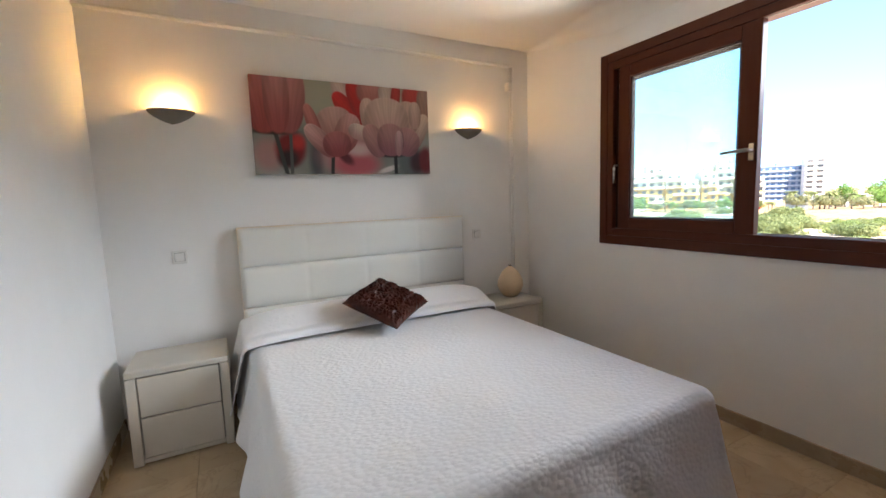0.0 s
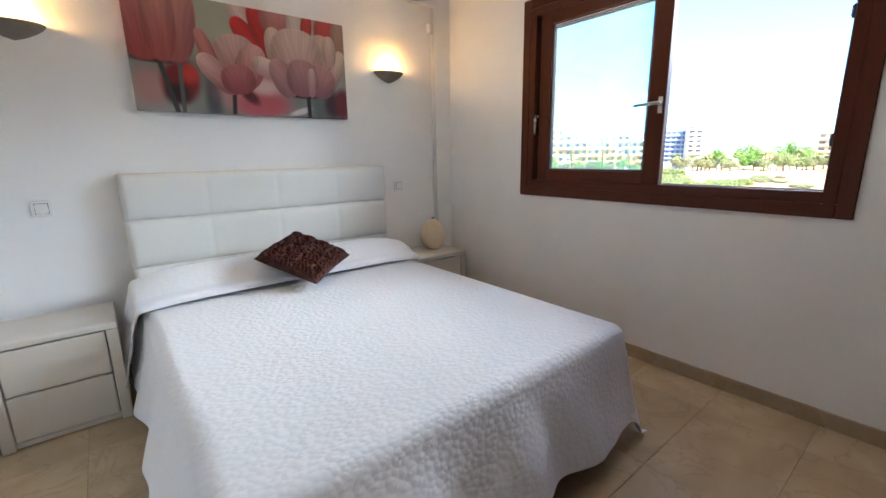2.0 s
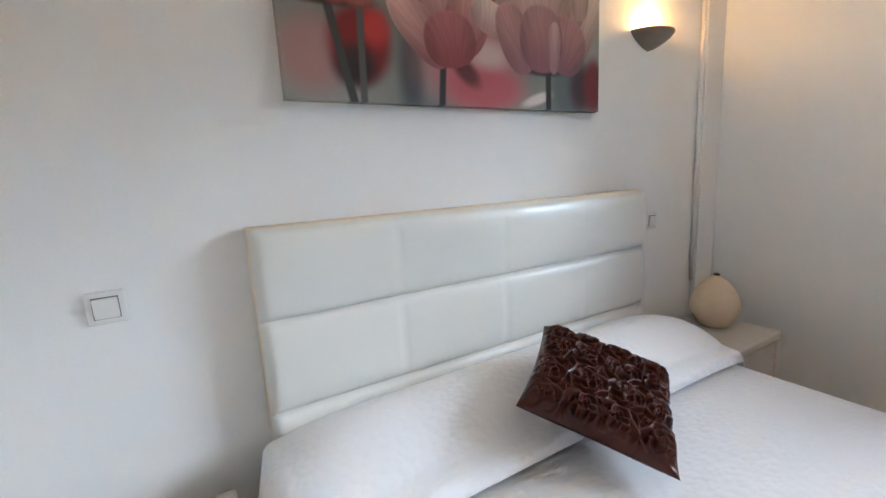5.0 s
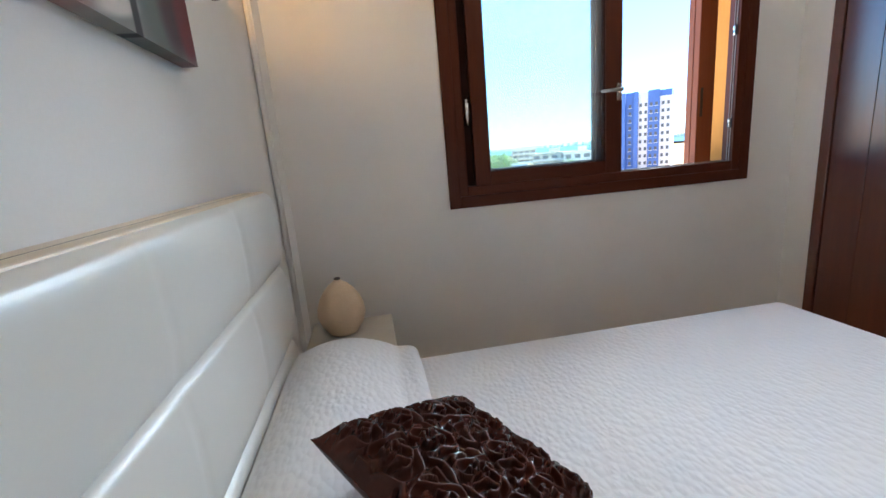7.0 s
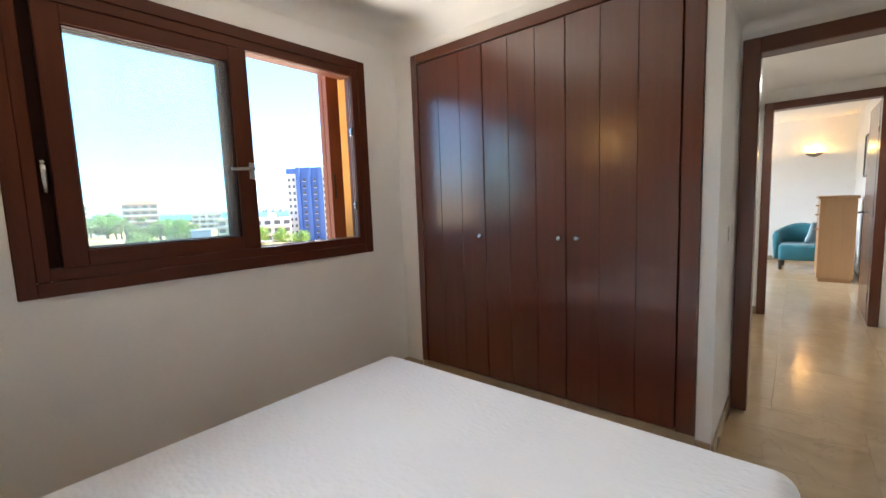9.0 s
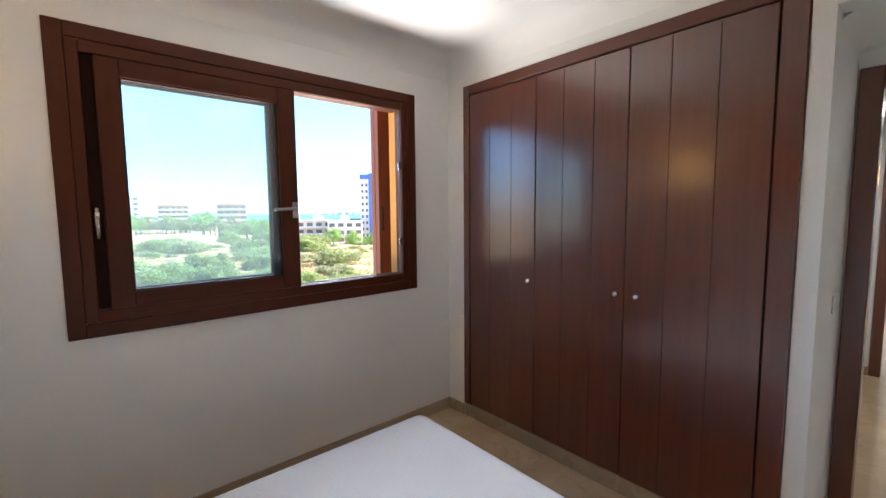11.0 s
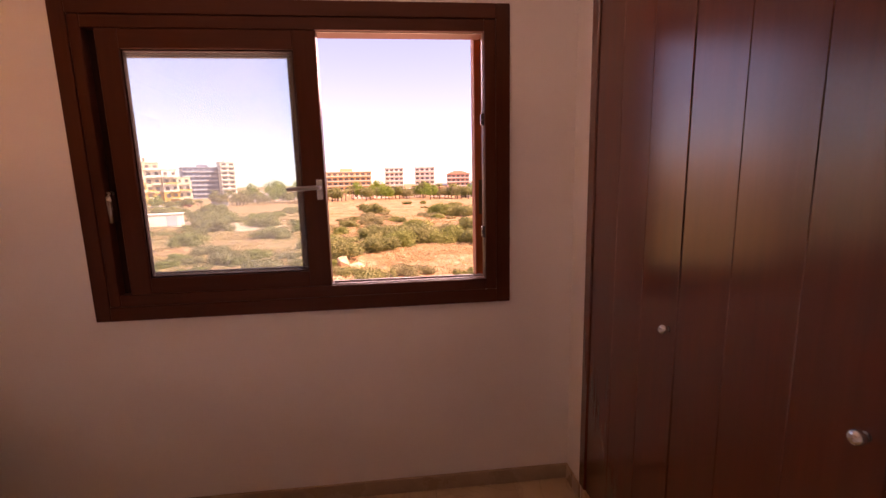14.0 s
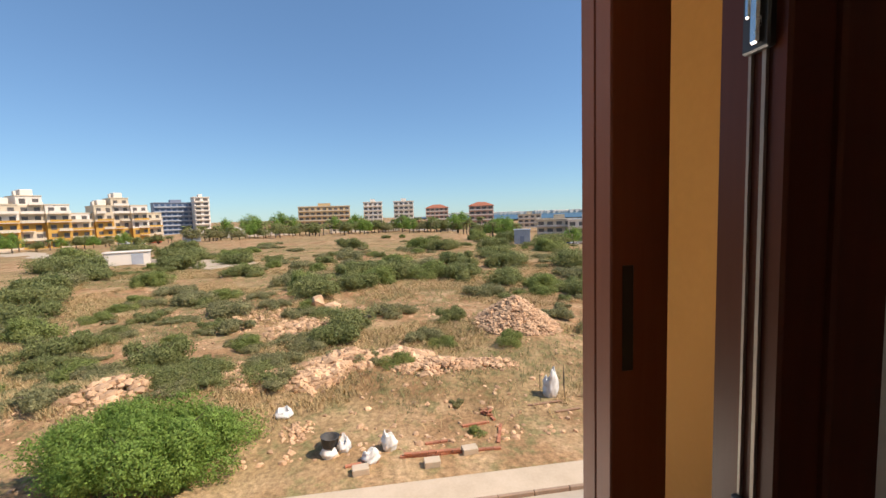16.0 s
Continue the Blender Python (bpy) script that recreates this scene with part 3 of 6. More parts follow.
tagged(part("shutter_track", box(3.271, -3.55, 0.94, 3.40, -0.80, 0.987, bevel=0.003), M_sill), "brown metal track below the shutter", "track", kind="structure")


# ---- doors ----
def door_frame(name, x0, x1, ztop, y_near, y_far, width, label):
    """Casing both sides and lining of a doorway whose clear opening is x0..x1 under ztop."""
    d = thing(name, label, "door", kind="structure")
    for yy, s in ((y_near, 1), (y_far, -1)):
        for xa, xb in ((x0 - width, x0), (x1, x1 + width)):
            part("casing", box(xa, yy, 0, xb, yy + s * 0.016, ztop + width, bevel=0.004), M_wood_v, d)
        part("casing", box(x0, yy, ztop, x1, yy + s * 0.016, ztop + width, bevel=0.004), M_wood_x, d)
    for xa, xb in ((x0 - 0.03, x0), (x1, x1 + 0.03)):
        part("lining", box(xa, y_far, 0, xb, y_near, ztop + 0.03, bevel=0.002), M_wood_v, d)
    part("lining", box(x0, y_far, ztop, x1, y_near, ztop + 0.03, bevel=0.002), M_wood_x, d)
    return d


d1 = door_frame("door_1", 0.0, 0.832, 2.045, YD, YD - 0.104, 0.082, "dark mahogany doorway of the bedroom, standing open")
d2 = door_frame("door_2", 0.105, 0.872, 2.105, -6.198, -6.302, 0.075, "dark mahogany doorway to the living room")
leaf = part("leaf", box(0.070, -7.06, 0.012, 0.106, -6.32, 2.09, bevel=0.003), M_wood_v, d2, "open mahogany door leaf")
part("rosette", box(0.106, -6.995, 1.01, 0.112, -6.955, 1.07, bevel=0.002), M_chrome, leaf)
part("lever", tube([(0.112, -6.975, 1.04), (0.155, -6.975, 1.04), (0.158, -6.95, 1.04), (0.158, -6.87, 1.038)], 0.009, 10), M_chrome, leaf, "chrome door lever", smooth=True)
for z in (0.25, 1.05, 1.85):
    part("hinge", box(0.1065, -6.335, z - 0.05, 0.112, -6.318, z + 0.05, bevel=0.002), M_chrome, leaf, "chrome hinge")

# ---- the fitted wardrobe ----
wr = thing("wardrobe", "dark mahogany fitted wardrobe with three closed plank doors", "wardrobe", 0, YB, 0)
part("body", box(0.992, -0.60, 0.098, 2.828, -0.03, 2.352), M_wood_v, wr)
part("plinth", box(0.992, -0.020, 0.0, 2.828, 0.002, 0.094, bevel=0.002), M_base, wr, "tan marble plinth")
for xa, xb in ((0.992, 1.078), (2.772, 2.828)):
    part("casing", box(xa, -0.025, 0.096, xb, 0.014, 2.353, bevel=0.004), M_wood_v, wr)
part("casing", box(1.078, -0.025, 2.288, 2.772, 0.014, 2.353, bevel=0.004), M_wood_x, wr)
edges = (2.769, 2.213, 1.656, 1.081)
for k in range(3):
    xa, xb = edges[k + 1] + 0.003, edges[k] - 0.003
    proud = 0.006 if k == 2 else 0.0
    door = part("door", box(xa, -0.020, 0.100, xb, 0.002 + proud, 2.284, bevel=0.002), M_wood_v, wr)
    w3 = (xb - xa) / 3
    for j in range(3):
        part("plank", box(xa + j * w3 + 0.0005, 0.0025 + proud, 0.103, xa + (j + 1) * w3 - 0.0005, 0.0075 + proud, 2.281, bevel=0.0016), M_wood_v, door)
    kx = (2.249, 1.694, 1.586)[k]
    prof = [(0.001, 0.030), (0.007, 0.030), (0.0125, 0.026), (0.0145, 0.019), (0.0125, 0.012), (0.007, 0.008), (0.006, 0.003), (0.0095, 0.0), (0.001, 0.0)]
    part("knob", turned(lathe(prof, 20), pose(kx, 0.0075 + proud, 1.071, -90, 0, 0)), M_chrome, door, "round satin nickel knob", smooth=True)
# ---- the bed ----
BX0, BX1, BF, BT = 0.605, 2.245, -2.135, 0.533     # sides, foot and top of the covered mattress
bed = thing("bed", "double bed with a cream padded headboard and white quilted spread", "bed", (BX0 + BX1) / 2, -1.1, 0)
bed_inv = Matrix.Translation((-(BX0 + BX1) / 2, 1.1, 0))


def wave(a, b):
    return noise.noise(Vector((a, b, 3.7)))


def drape(x0, x1, y0, y1, top, r, skirt_x, skirt_f, step, profile=None, flare=0.10, folds=0.03, seed=0.0, floor=0.02, lip=False):
    """A cloth over a box: flat (or profiled) top, rounded edges, hanging sides at x0, x1 and the foot y0."""
    cx0, cx1, cy0 = x0 + r, x1 - r, y0 + r
    arc = r * math.pi / 2
    xs = np.linspace(cx0 - arc - skirt_x, cx1 + arc + skirt_x, int((cx1 - cx0 + 2 * arc + 2 * skirt_x) / step) + 1)
    ys = np.linspace(cy0 - arc - skirt_f, y1, int((y1 - cy0 + arc + skirt_f) / step) + 1)
    vs, fs = [], []
    for b in ys:
        for a in xs:
            px, py = min(max(a, cx0), cx1), max(b, cy0)
            dx, dy = a - px, b - py
            d = math.hypot(dx, dy)
            z = top + (profile(px, py) if profile else 0.0)
            x, y = px, py
            if d > 1e-6:
                nx, ny = dx / d, dy / d
                if d < arc:
                    t = d / r
                    h, v = r * math.sin(t), r * (1 - math.cos(t))
                else:
                    v = r + (d - arc)
                    run = px * 4.0 + py * 4.0 + 1.2 * math.atan2(ny, nx)
                    h = r + (d - arc) * flare + folds * min(1, (d - arc) / 0.2) * wave(run * 1.3 + seed, v * 2)
                z0 = z
                z = z - v
                if z < floor:
                    h += (floor - z) * 0.35
                    z = floor + 0.004 * wave(a * 9, b * 9)
                x, y = px + nx * h, py + ny * h
            else:
                z += 0.004 * wave(a * 3 + seed, b * 3)
            vs.append((x, y, z))
    k = len(xs)
    fs = [(j * k + i, j * k + i + 1, (j + 1) * k + i + 1, (j + 1) * k + i) for j in range(len(ys) - 1) for i in range(k - 1)]
    return vs, [], fs


def placed(mesh, m):
    vs, es, fs = mesh
    return [tuple(m @ Vector(v)) for v in vs], es, fs


# base coloured dark as the shade under the hanging spread
part("bed_base", turned(box(0.70, -2.02, 0.10, 2.15, -0.11, 0.30, bevel=0.01), bed_inv), M_gap, bed, "bed base, shade under the spread in its colour")
part("mattress", turned(box(0.64, -2.09, 0.30, 2.21, -0.11, 0.50, bevel=0.05, seg=3), bed_inv), M_quilt, bed)
for lx, ly in ((0.78, -1.92), (2.07, -1.92), (0.78, -0.25), (2.07, -0.25)):
    part("leg", turned(tube([(lx, ly, 0.0), (lx, ly, 0.11)], 0.025, 10), bed_inv), M_black, bed)
part("bedspread", placed(drape(BX0, BX1, BF, -0.13, BT, 0.06, 0.33, 0.36, 0.014, flare=0.27, folds=0.05), bed_inv), M_quilt, bed, "white quilted cotton bedspread", smooth=True)


def pillow_bulge(x, y):
    v = min(max((-0.125 - y) / 0.40, 0.0), 1.0)
    prof = 0.075 + 0.084 * math.sin(math.pi * min(1, v * 1.05 + 0.12)) ** 0.8 if v < 0.84 else 0.0
    if v >= 0.84:
        prof = 0.075 + 0.084 * max(0.0, math.sin(math.pi * min(1, v * 1.05 + 0.12))) ** 0.8 - 0.010 * ((v - 0.84) / 0.16)
    u = abs(x - (BX0 + BX1) / 2) / ((BX1 - BX0) / 2)
    return prof * (1 - 0.30 * u ** 6) - 0.010


part("pillow_fold", placed(drape(BX0 - 0.032, BX1 + 0.028, -0.545, -0.118, BT, 0.036, 0.37, 0.0, 0.011, pillow_bulge, 0.27, 0.04, 0.0), bed_inv), M_quilt, bed,
     "spread folded over the pillows", smooth=True)

# padded headboard: three channels with upright seams
HX0, HX1 = 0.612, 2.268
part("headboard_back", turned(box(HX0, -0.088, 0.05, HX1, -0.004, 1.190, bevel=0.006, seg=2), bed_inv), M_leather_top, bed, "flat cream headboard edge, lamp warmth in its colour")


def channel(z0, z1):
    nx, nz = 120, 26
    vs, fs = [], []
    for j in range(nz + 1):
        v = j / nz
        for i in range(nx + 1):
            u = i / nx
            x = HX0 + (HX1 - HX0) * u
            e = min(u, 1 - u) * (HX1 - HX0)
            end = math.sqrt(max(0, 1 - (1 - min(1, e / 0.035)) ** 2))
            w = 2 * v - 1
            up = (1 - abs(w) ** 3.2) ** 0.5
            seam = min(abs(x - 1.030), abs(x - 1.445), abs(x - 1.860))
            dent = 0.0050 * math.exp(-(seam / 0.007) ** 2) + 0.0022 * math.exp(-(seam / 0.045) ** 2)
            crease = 0.0008 * wave(x * 5, z0 * 9 + v * 3) + 0.0014 * math.exp(-(seam / 0.06) ** 2) * wave(x * 26, z0 * 9 + v * 14)
            bulge = 0.092 + (0.027 * up - dent * up) * (0.35 + 0.65 * end) + crease * up
            vs.append((x, -bulge if 0 < j < nz and 0 < i < nx else -0.086, z0 + (z1 - z0) * v))
    k = nx + 1
    fs = [(j * k + i, j * k + i + 1, (j + 1) * k + i + 1, (j + 1) * k + i) for j in range(nz) for i in range(nx)]
    return vs, [], fs


for z0, z1 in ((0.36, 0.664), (0.662, 0.934), (0.932, 1.186)):
    part("headboard_channel", placed(channel(z0, z1), bed_inv), M_leather, bed, "glossy padded channel", smooth=True)
part("top_seam", turned(tube([(HX0 + 0.012, -0.050, 1.1898), (HX1 - 0.012, -0.050, 1.1896)], 0.0010, 6), bed_inv), M_taupe, bed, "thin dark stitched seam")


# ---- scatter cushion with satin roses ----
def cushion_mesh(n=190, half=0.20):
    rng = random.Random(4)
    roses = []
    for i in range(4):
        for j in range(4):
            roses.append(((i - 1.5) * 0.5 + rng.uniform(-0.06, 0.06), (j - 1.5) * 0.5 + rng.uniform(-0.06, 0.06), rng.uniform(0, 6.28), rng.choice((-1, 1))))
    vs, fs = [], []
    for side in (1, -1):
        for j in range(n + 1):
            for i in range(n + 1):
                u, v = 2 * i / n - 1, 2 * j / n - 1
                e = (1 - u ** 4) * (1 - v ** 4)
                h = 0.044 * max(0.0, e) ** 0.55
                pinch = 1 - 0.06 * (1 - v * v) * abs(u) ** 3
                pinch2 = 1 - 0.06 * (1 - u * u) * abs(v) ** 3
                rel = 0.0
                if side == 1:
                    best = min(roses, key=lambda q: (q[0] - u) ** 2 + (q[1] - v) ** 2)
                    dx, dy = u - best[0], v - best[1]
                    r = math.hypot(dx, dy)
                    a = math.atan2(dy, dx)
                    ph = r * 7.0 + best[3] * a / (2 * math.pi)
                    fr = (ph + 0.42 * math.sin(3 * a + 2.1 * math.floor(ph) + best[2])) % 1.0
                    fr = (fr / 0.78 if fr < 0.78 else (1 - fr) / 0.22)
                    fr = fr * fr * (3 - 2 * fr)
                    rel = (0.010 * math.exp(-(r / 0.18) ** 2) + 0.017 * fr * min(1, r / 0.05)) * min(1, e * 5)
                    rel += 0.002 * wave(u * 6, v * 6) * min(1, e * 4)
                vs.append((u * half * pinch, v * half * pinch2, side * (h + rel)))
    k = n + 1
    for s in (0, 1):
        o = s * k * k
        for j in range(n):
            for i in range(n):
                q = (o + j * k + i, o + j * k + i + 1, o + (j + 1) * k + i + 1, o + (j + 1) * k + i)
                fs.append(q if s == 0 else q[::-1])
    return vs, [], fs


ct, cr, cb = Vector((1.447, -0.277, 0.800)), Vector((1.691, -0.575, 0.667)), Vector((1.400, -0.815, 0.585))
cl = ct + cb - cr
ex = (cr - ct).normalized()
ey0 = (ct - cl).normalized()
ez = ex.cross(ey0).normalized()
if ez.z < 0:
    ez = -ez
ey = ez.cross(ex)
cm = Matrix.Identity(4)
for k, ax in enumerate((ex, ey, ez)):
    for r in range(3):
        cm[r][k] = ax[r]
cm.translation = (ct + cb) / 2 - ez * 0.010
cu = part("cushion", cushion_mesh(), M_satin, smooth=True)
cu.matrix_world = cm
tagged(cu, "dark chocolate satin cushion covered in ruffled roses on the bed", "cushion")


# ---- nightstands ----
def nightstand(x0, x1, y0, y1, h):
    w, d = x1 - x0, y1 - y0
    ns = thing("nightstand", "ivory leatherette nightstand with two drawers", "nightstand", x0, y0, 0, group="nightstands beside the bed")
    t = 0.046
    part("side_panel", box(0, 0.0, 0, t, d, h - 0.034, bevel=0.006, seg=2), M_stand, ns)
    part("side_panel", box(w - t, 0.0, 0, w, d, h - 0.034, bevel=0.006, seg=2), M_stand, ns)
    part("top", box(0, 0.0, h - 0.034, w, d, h, bevel=0.008, seg=2), M_stand, ns)
    part("back_panel", box(t, d - 0.02, 0.03, w - t, d, h - 0.035), M_stand, ns)
    # dark sheet behind the drawers, coloured as the shade in their gaps
    part("recess", box(t, 0.03, 0.034, w - t, 0.04, h - 0.036), M_gap, ns)
    zm = 0.036 + (h - 0.036 - 0.036) / 2
    for za, zb in ((0.036, zm - 0.003), (zm + 0.003, h - 0.040)):
        part("drawer", box(t + 0.004, 0.006, za, w - t - 0.004, 0.028, zb, bevel=0.006, seg=2), M_stand, ns)
    part("bottom_rail", box(t, 0.012, 0.008, w - t, d - 0.02, 0.033, bevel=0.002), M_stand, ns)
    return ns


n1 = nightstand(0.028, 0.500, -0.498, -0.118, 0.508)
n2 = copy_thing(n1, pose(2.305, -0.470, 0))

# egg-shaped vase
prof = [(0.001, 0.0), (0.055, 0.0), (0.075, 0.008), (0.110, 0.050), (0.126, 0.092), (0.122, 0.130), (0.104, 0.170), (0.078, 0.205), (0.050, 0.230), (0.026, 0.243),
        (0.019, 0.248), (0.018, 0.252), (0.014, 0.252), (0.013, 0.236), (0.040, 0.215), (0.090, 0.160), (0.105, 0.100), (0.05, 0.012), (0.001, 0.012)]
vase = thing("vase", "cream egg-shaped ceramic vase on the nightstand", "vase", 2.620, -0.245, 0.508)
part("body", lathe([(q * 0.84, z) for q, z in prof], 40), M_vase, vase, smooth=True)
part("stopper", lathe([(0.001, 0.246), (0.0105, 0.246), (0.0105, 0.252), (0.015, 0.254), (0.014, 0.260), (0.001, 0.262)], 20), M_gap, vase, "small dark stopper", smooth=True)


# ---- wall lamps ----
def sconce(x, y, z, width, rz=0, watts=0.42, name="wall_lamp", lbl="taupe half-bowl wall lamp, lit and shining upward"):
    s = thing(name, lbl, "wall lamp", x, y, z, rz, group="half-bowl wall lamps")
    hw, dep, h = width / 2, 0.105, 0.078
    bm = bmesh.new()
    n, k = 28, 9
    outer, inner = [], []
    for lay, dst in ((0, outer), (1, inner)):
        for j in range(k + 1):
            f = j / k
            sc = math.sin(f * math.pi / 2) ** 0.75 * (1.0 if lay == 0 else 0.93)
            zz = -h * (1 - f) ** 1.25 + (0 if lay == 0 else 0.004 * (1 - f))
            dst.append([bm.verts.new((hw * sc * math.cos(math.pi * i / n), -max(0.0, dep * sc * math.sin(math.pi * i / n)), zz)) for i in range(n + 1)])
    for rows in (outer, inner):
        for a, b in zip(rows, rows[1:]):
            for i in range(n):
                bm.faces.new([a[i], a[i + 1], b[i + 1], b[i]])
    for i in range(n):
        bm.faces.new([outer[-1][i], outer[-1][i + 1], inner[-1][i + 1], inner[-1][i]])
    bmesh.ops.remove_doubles(bm, verts=bm.verts, dist=1e-4)
    part("bowl", bm, M_taupe, s, smooth=True)
    part("back_plate", box(-hw * 0.55, -0.008, -0.05, hw * 0.55, -0.001, -0.006, bevel=0.002), M_plastic, s)
    part("bulb", turned(lathe([(0.001, -0.028), (0.008, -0.026), (0.0095, 0.0), (0.0095, 0.022), (0.006, 0.030), (0.001, 0.032)], 14), pose(0, -0.048, -0.022)), M_bulb, s, "glowing warm bulb", smooth=True)
    lamp = new("lamp_light", bpy.data.lights.new("lamp_light", "POINT"))
    lamp.data.energy, lamp.data.color, lamp.data.shadow_soft_size = watts, (1.0, 0.51, 0.14), 0.02
    lamp.matrix_world = pose(x, y, z, 0, 0, rz) @ pose(0, -0.056, 0.028)
    return s


sconce(0.321, 0.0, 1.905, 0.250)
sconce(2.395, 0.0, 1.892, 0.250)
sconce(0.466, -10.8, 1.95, 0.25, rz=180, watts=0.7, lbl="taupe half-bowl wall lamp lit in the living room")


# ---- switches, pipe and box on the headboard wall ----
def wall_switch(x, z, lbl, w=0.082):
    s = thing("wall_switch", lbl, "switch", x, 0, z)
    part("plate", box(-w / 2, -0.012, -w / 2, w / 2, -0.001, w / 2, bevel=0.004, seg=2), M_plastic, s)
    # dark plate coloured as the shade line round the rocker
    part("rocker_gap_shade", box(-w * 0.33, -0.0125, -w * 0.33, w * 0.33, -0.0119, w * 0.33), M_gap, s)
    part("rocker", turned(box(-w * 0.31, -0.008, -w * 0.31, w * 0.31, 0.0, w * 0.31, bevel=0.002), pose(0, -0.011, 0, 5, 0, 0)), M_plastic, s)


wall_switch(0.286, 1.027, "white plastic light switch beside the headboard")
wall_switch(2.452, 1.025, "white plastic light switch above the vase")
s = thing("wall_switch", "white plastic light switch beside the door", "switch", 0.921, -3.40, 1.08, rz=-90)
part("plate", box(-0.041, -0.008, -0.041, 0.041, -0.001, 0.041, bevel=0.003), M_plastic, s)
part("rocker", box(-0.025, -0.012, -0.025, 0.025, -0.008, 0.025, bevel=0.002), M_plastic, s)
tagged(part("cable_conduit", tube([(2.822, -0.014, 0.66), (2.822, -0.014, 2.43)], 0.010, 12), M_wall, smooth=True), "white plastic conduit running up the wall", "pipe")
jb = thing("junction_box", "small white plastic box on the wall conduit", "junction box", 2.800, -0.001, 2.262)
part("box", box(-0.022, -0.045, -0.035, 0.022, 0.0, 0.035, bevel=0.004, seg=2), M_plastic, jb)
part("lid", box(-0.018, -0.049, -0.030, 0.018, -0.045, 0.030, bevel=0.002), M_plastic, jb)


# ---- canvas print of tulips ----
def tulip_colors(u, v):
    """The printed picture: u runs 0..2 to the right, v 0..1 upward."""
    def smooth(a, b, t):
        t = np.clip((t - a) / (b - a), 0, 1)
        return t * t * (3 - 2 * t)

    col = np.zeros(u.shape + (3,))
    nz = lambda f, p: 0.5 + 0.25 * (np.sin(u * f + 1.7 * np.sin(v * f * 0.7 + p)) + np.sin(v * f * 1.3 + p + 1.3 * np.sin(u * f * 0.8)))
    base = np.array((0.34, 0.34, 0.31))
    col[:] = base
    col += (nz(7, 0.4)[..., None] - 0.5) * np.array((0.20, 0.19, 0.17))
    top = smooth(0.35, 0.75, v)[..., None]
    col = col * (1 - top) + top * np.array((0.46, 0.45, 0.36))

    def blob(cx, cy, rx, ry, c, soft=0.25, power=2.0, tilt=0.0, alpha=1.0):
        nonlocal col
        x, y = u - cx, v - cy
        x, y = x * math.cos(tilt) + y * math.sin(tilt), -x * math.sin(tilt) + y * math.cos(tilt)
        d = (np.abs(x / rx) ** power + np.abs(y / ry) ** power) ** (1 / power)
        a = (1 - smooth(1 - soft, 1 + soft, d))[..., None] * alpha
        col = col * (1 - a) + a * np.array(c)

    def petal(cx, cy, rx, ry, lo, hi, tilt=0.0, soft=0.035, power=2.3, veins=22, rim=0.035):
        """A petal with a shaded foot, a paler upper rim and fine veins."""
        nonlocal col
        x, y = u - cx, v - cy
        x, y = x * math.cos(tilt) + y * math.sin(tilt), -x * math.sin(tilt) + y * math.cos(tilt)
        d = (np.abs(x / rx) ** power + np.abs(y / ry) ** power) ** (1 / power)
        a = (1 - smooth(1 - soft, 1 + soft, d))[..., None]
        g = smooth(-1.0, 0.9, y / ry)[..., None]
        c = np.array(lo) * (1 - g) + np.array(hi) * g
        ang = np.arctan2(x, y + 1.6 * ry)
        vein = 0.5 + 0.25 * np.sin(veins * 1.3 * ang + 2.2 * np.sin(6 * ang + 2.5 * y / ry)) + 0.25 * np.sin(veins * 3.1 * ang + 3 * np.sin(9 * ang))
        c = c * (0.90 + 0.14 * vein[..., None]) * (1.04 - 0.26 * smooth(0.25, 1.0, np.abs(x / rx))[..., None])
        edge = smooth(0.90, 1.0, d)[..., None] * smooth(-0.3, 0.5, y / ry)[..., None]
        c = c + edge * rim * np.array((1.0, 0.85, 0.80))
        col = col * (1 - a) + a * c

    # soft background shapes
    blob(0.13, 0.20, 0.14, 0.16, (0.50, 0.33, 0.31), 0.5)
    blob(0.36, 0.26, 0.15, 0.17, (0.30, 0.02, 0.03), 0.30)
    blob(0.44, 0.34, 0.07, 0.08, (0.60, 0.08, 0.07), 0.6)
    blob(0.33, 0.16, 0.10, 0.09, (0.07, 0.02, 0.03), 0.5)
    blob(0.62, 0.16, 0.07, 0.22, (0.14, 0.15, 0.15), 0.6)
    blob(1.00, 0.22, 0.30, 0.20, (0.58, 0.26, 0.27), 0.6)
    blob(1.08, 0.10, 0.25, 0.12, (0.55, 0.17, 0.19), 0.5)
    blob(1.10, 0.28, 0.14, 0.07, (0.66, 0.50, 0.47), 0.7)
    blob(1.47, 0.06, 0.13, 0.03, (0.72, 0.66, 0.62), 0.4, tilt=0.3)
    blob(1.72, 0.16, 0.16, 0.30, (0.20, 0.22, 0.21), 0.5)
    blob(1.84, 0.14, 0.10, 0.13, (0.10, 0.03, 0.05), 0.5)
    blob(1.95, 0.16, 0.09, 0.16, (0.25, 0.03, 0.05), 0.35)
    blob(0.95, 0.18, 0.10, 0.05, (0.18, 0.03, 0.05), 0.5, tilt=-0.7)
    # red and white tulip behind
    petal(0.95, 0.86, 0.10, 0.22, (0.62, 0.45, 0.40), (0.66, 0.52, 0.46), 0.35)
    petal(1.00, 0.70, 0.10, 0.24, (0.42, 0.02, 0.02), (0.62, 0.05, 0.04), 0.65)
    petal(1.10, 0.86, 0.10, 0.20, (0.45, 0.02, 0.02), (0.60, 0.06, 0.05), 0.25)
    petal(1.28, 0.92, 0.17, 0.14, (0.46, 0.20, 0.18), (0.58, 0.30, 0.26), 0.0, soft=0.15)
    petal(1.46, 0.92, 0.09, 0.14, (0.62, 0.50, 0.44), (0.64, 0.52, 0.44), 0.0, soft=0.15)
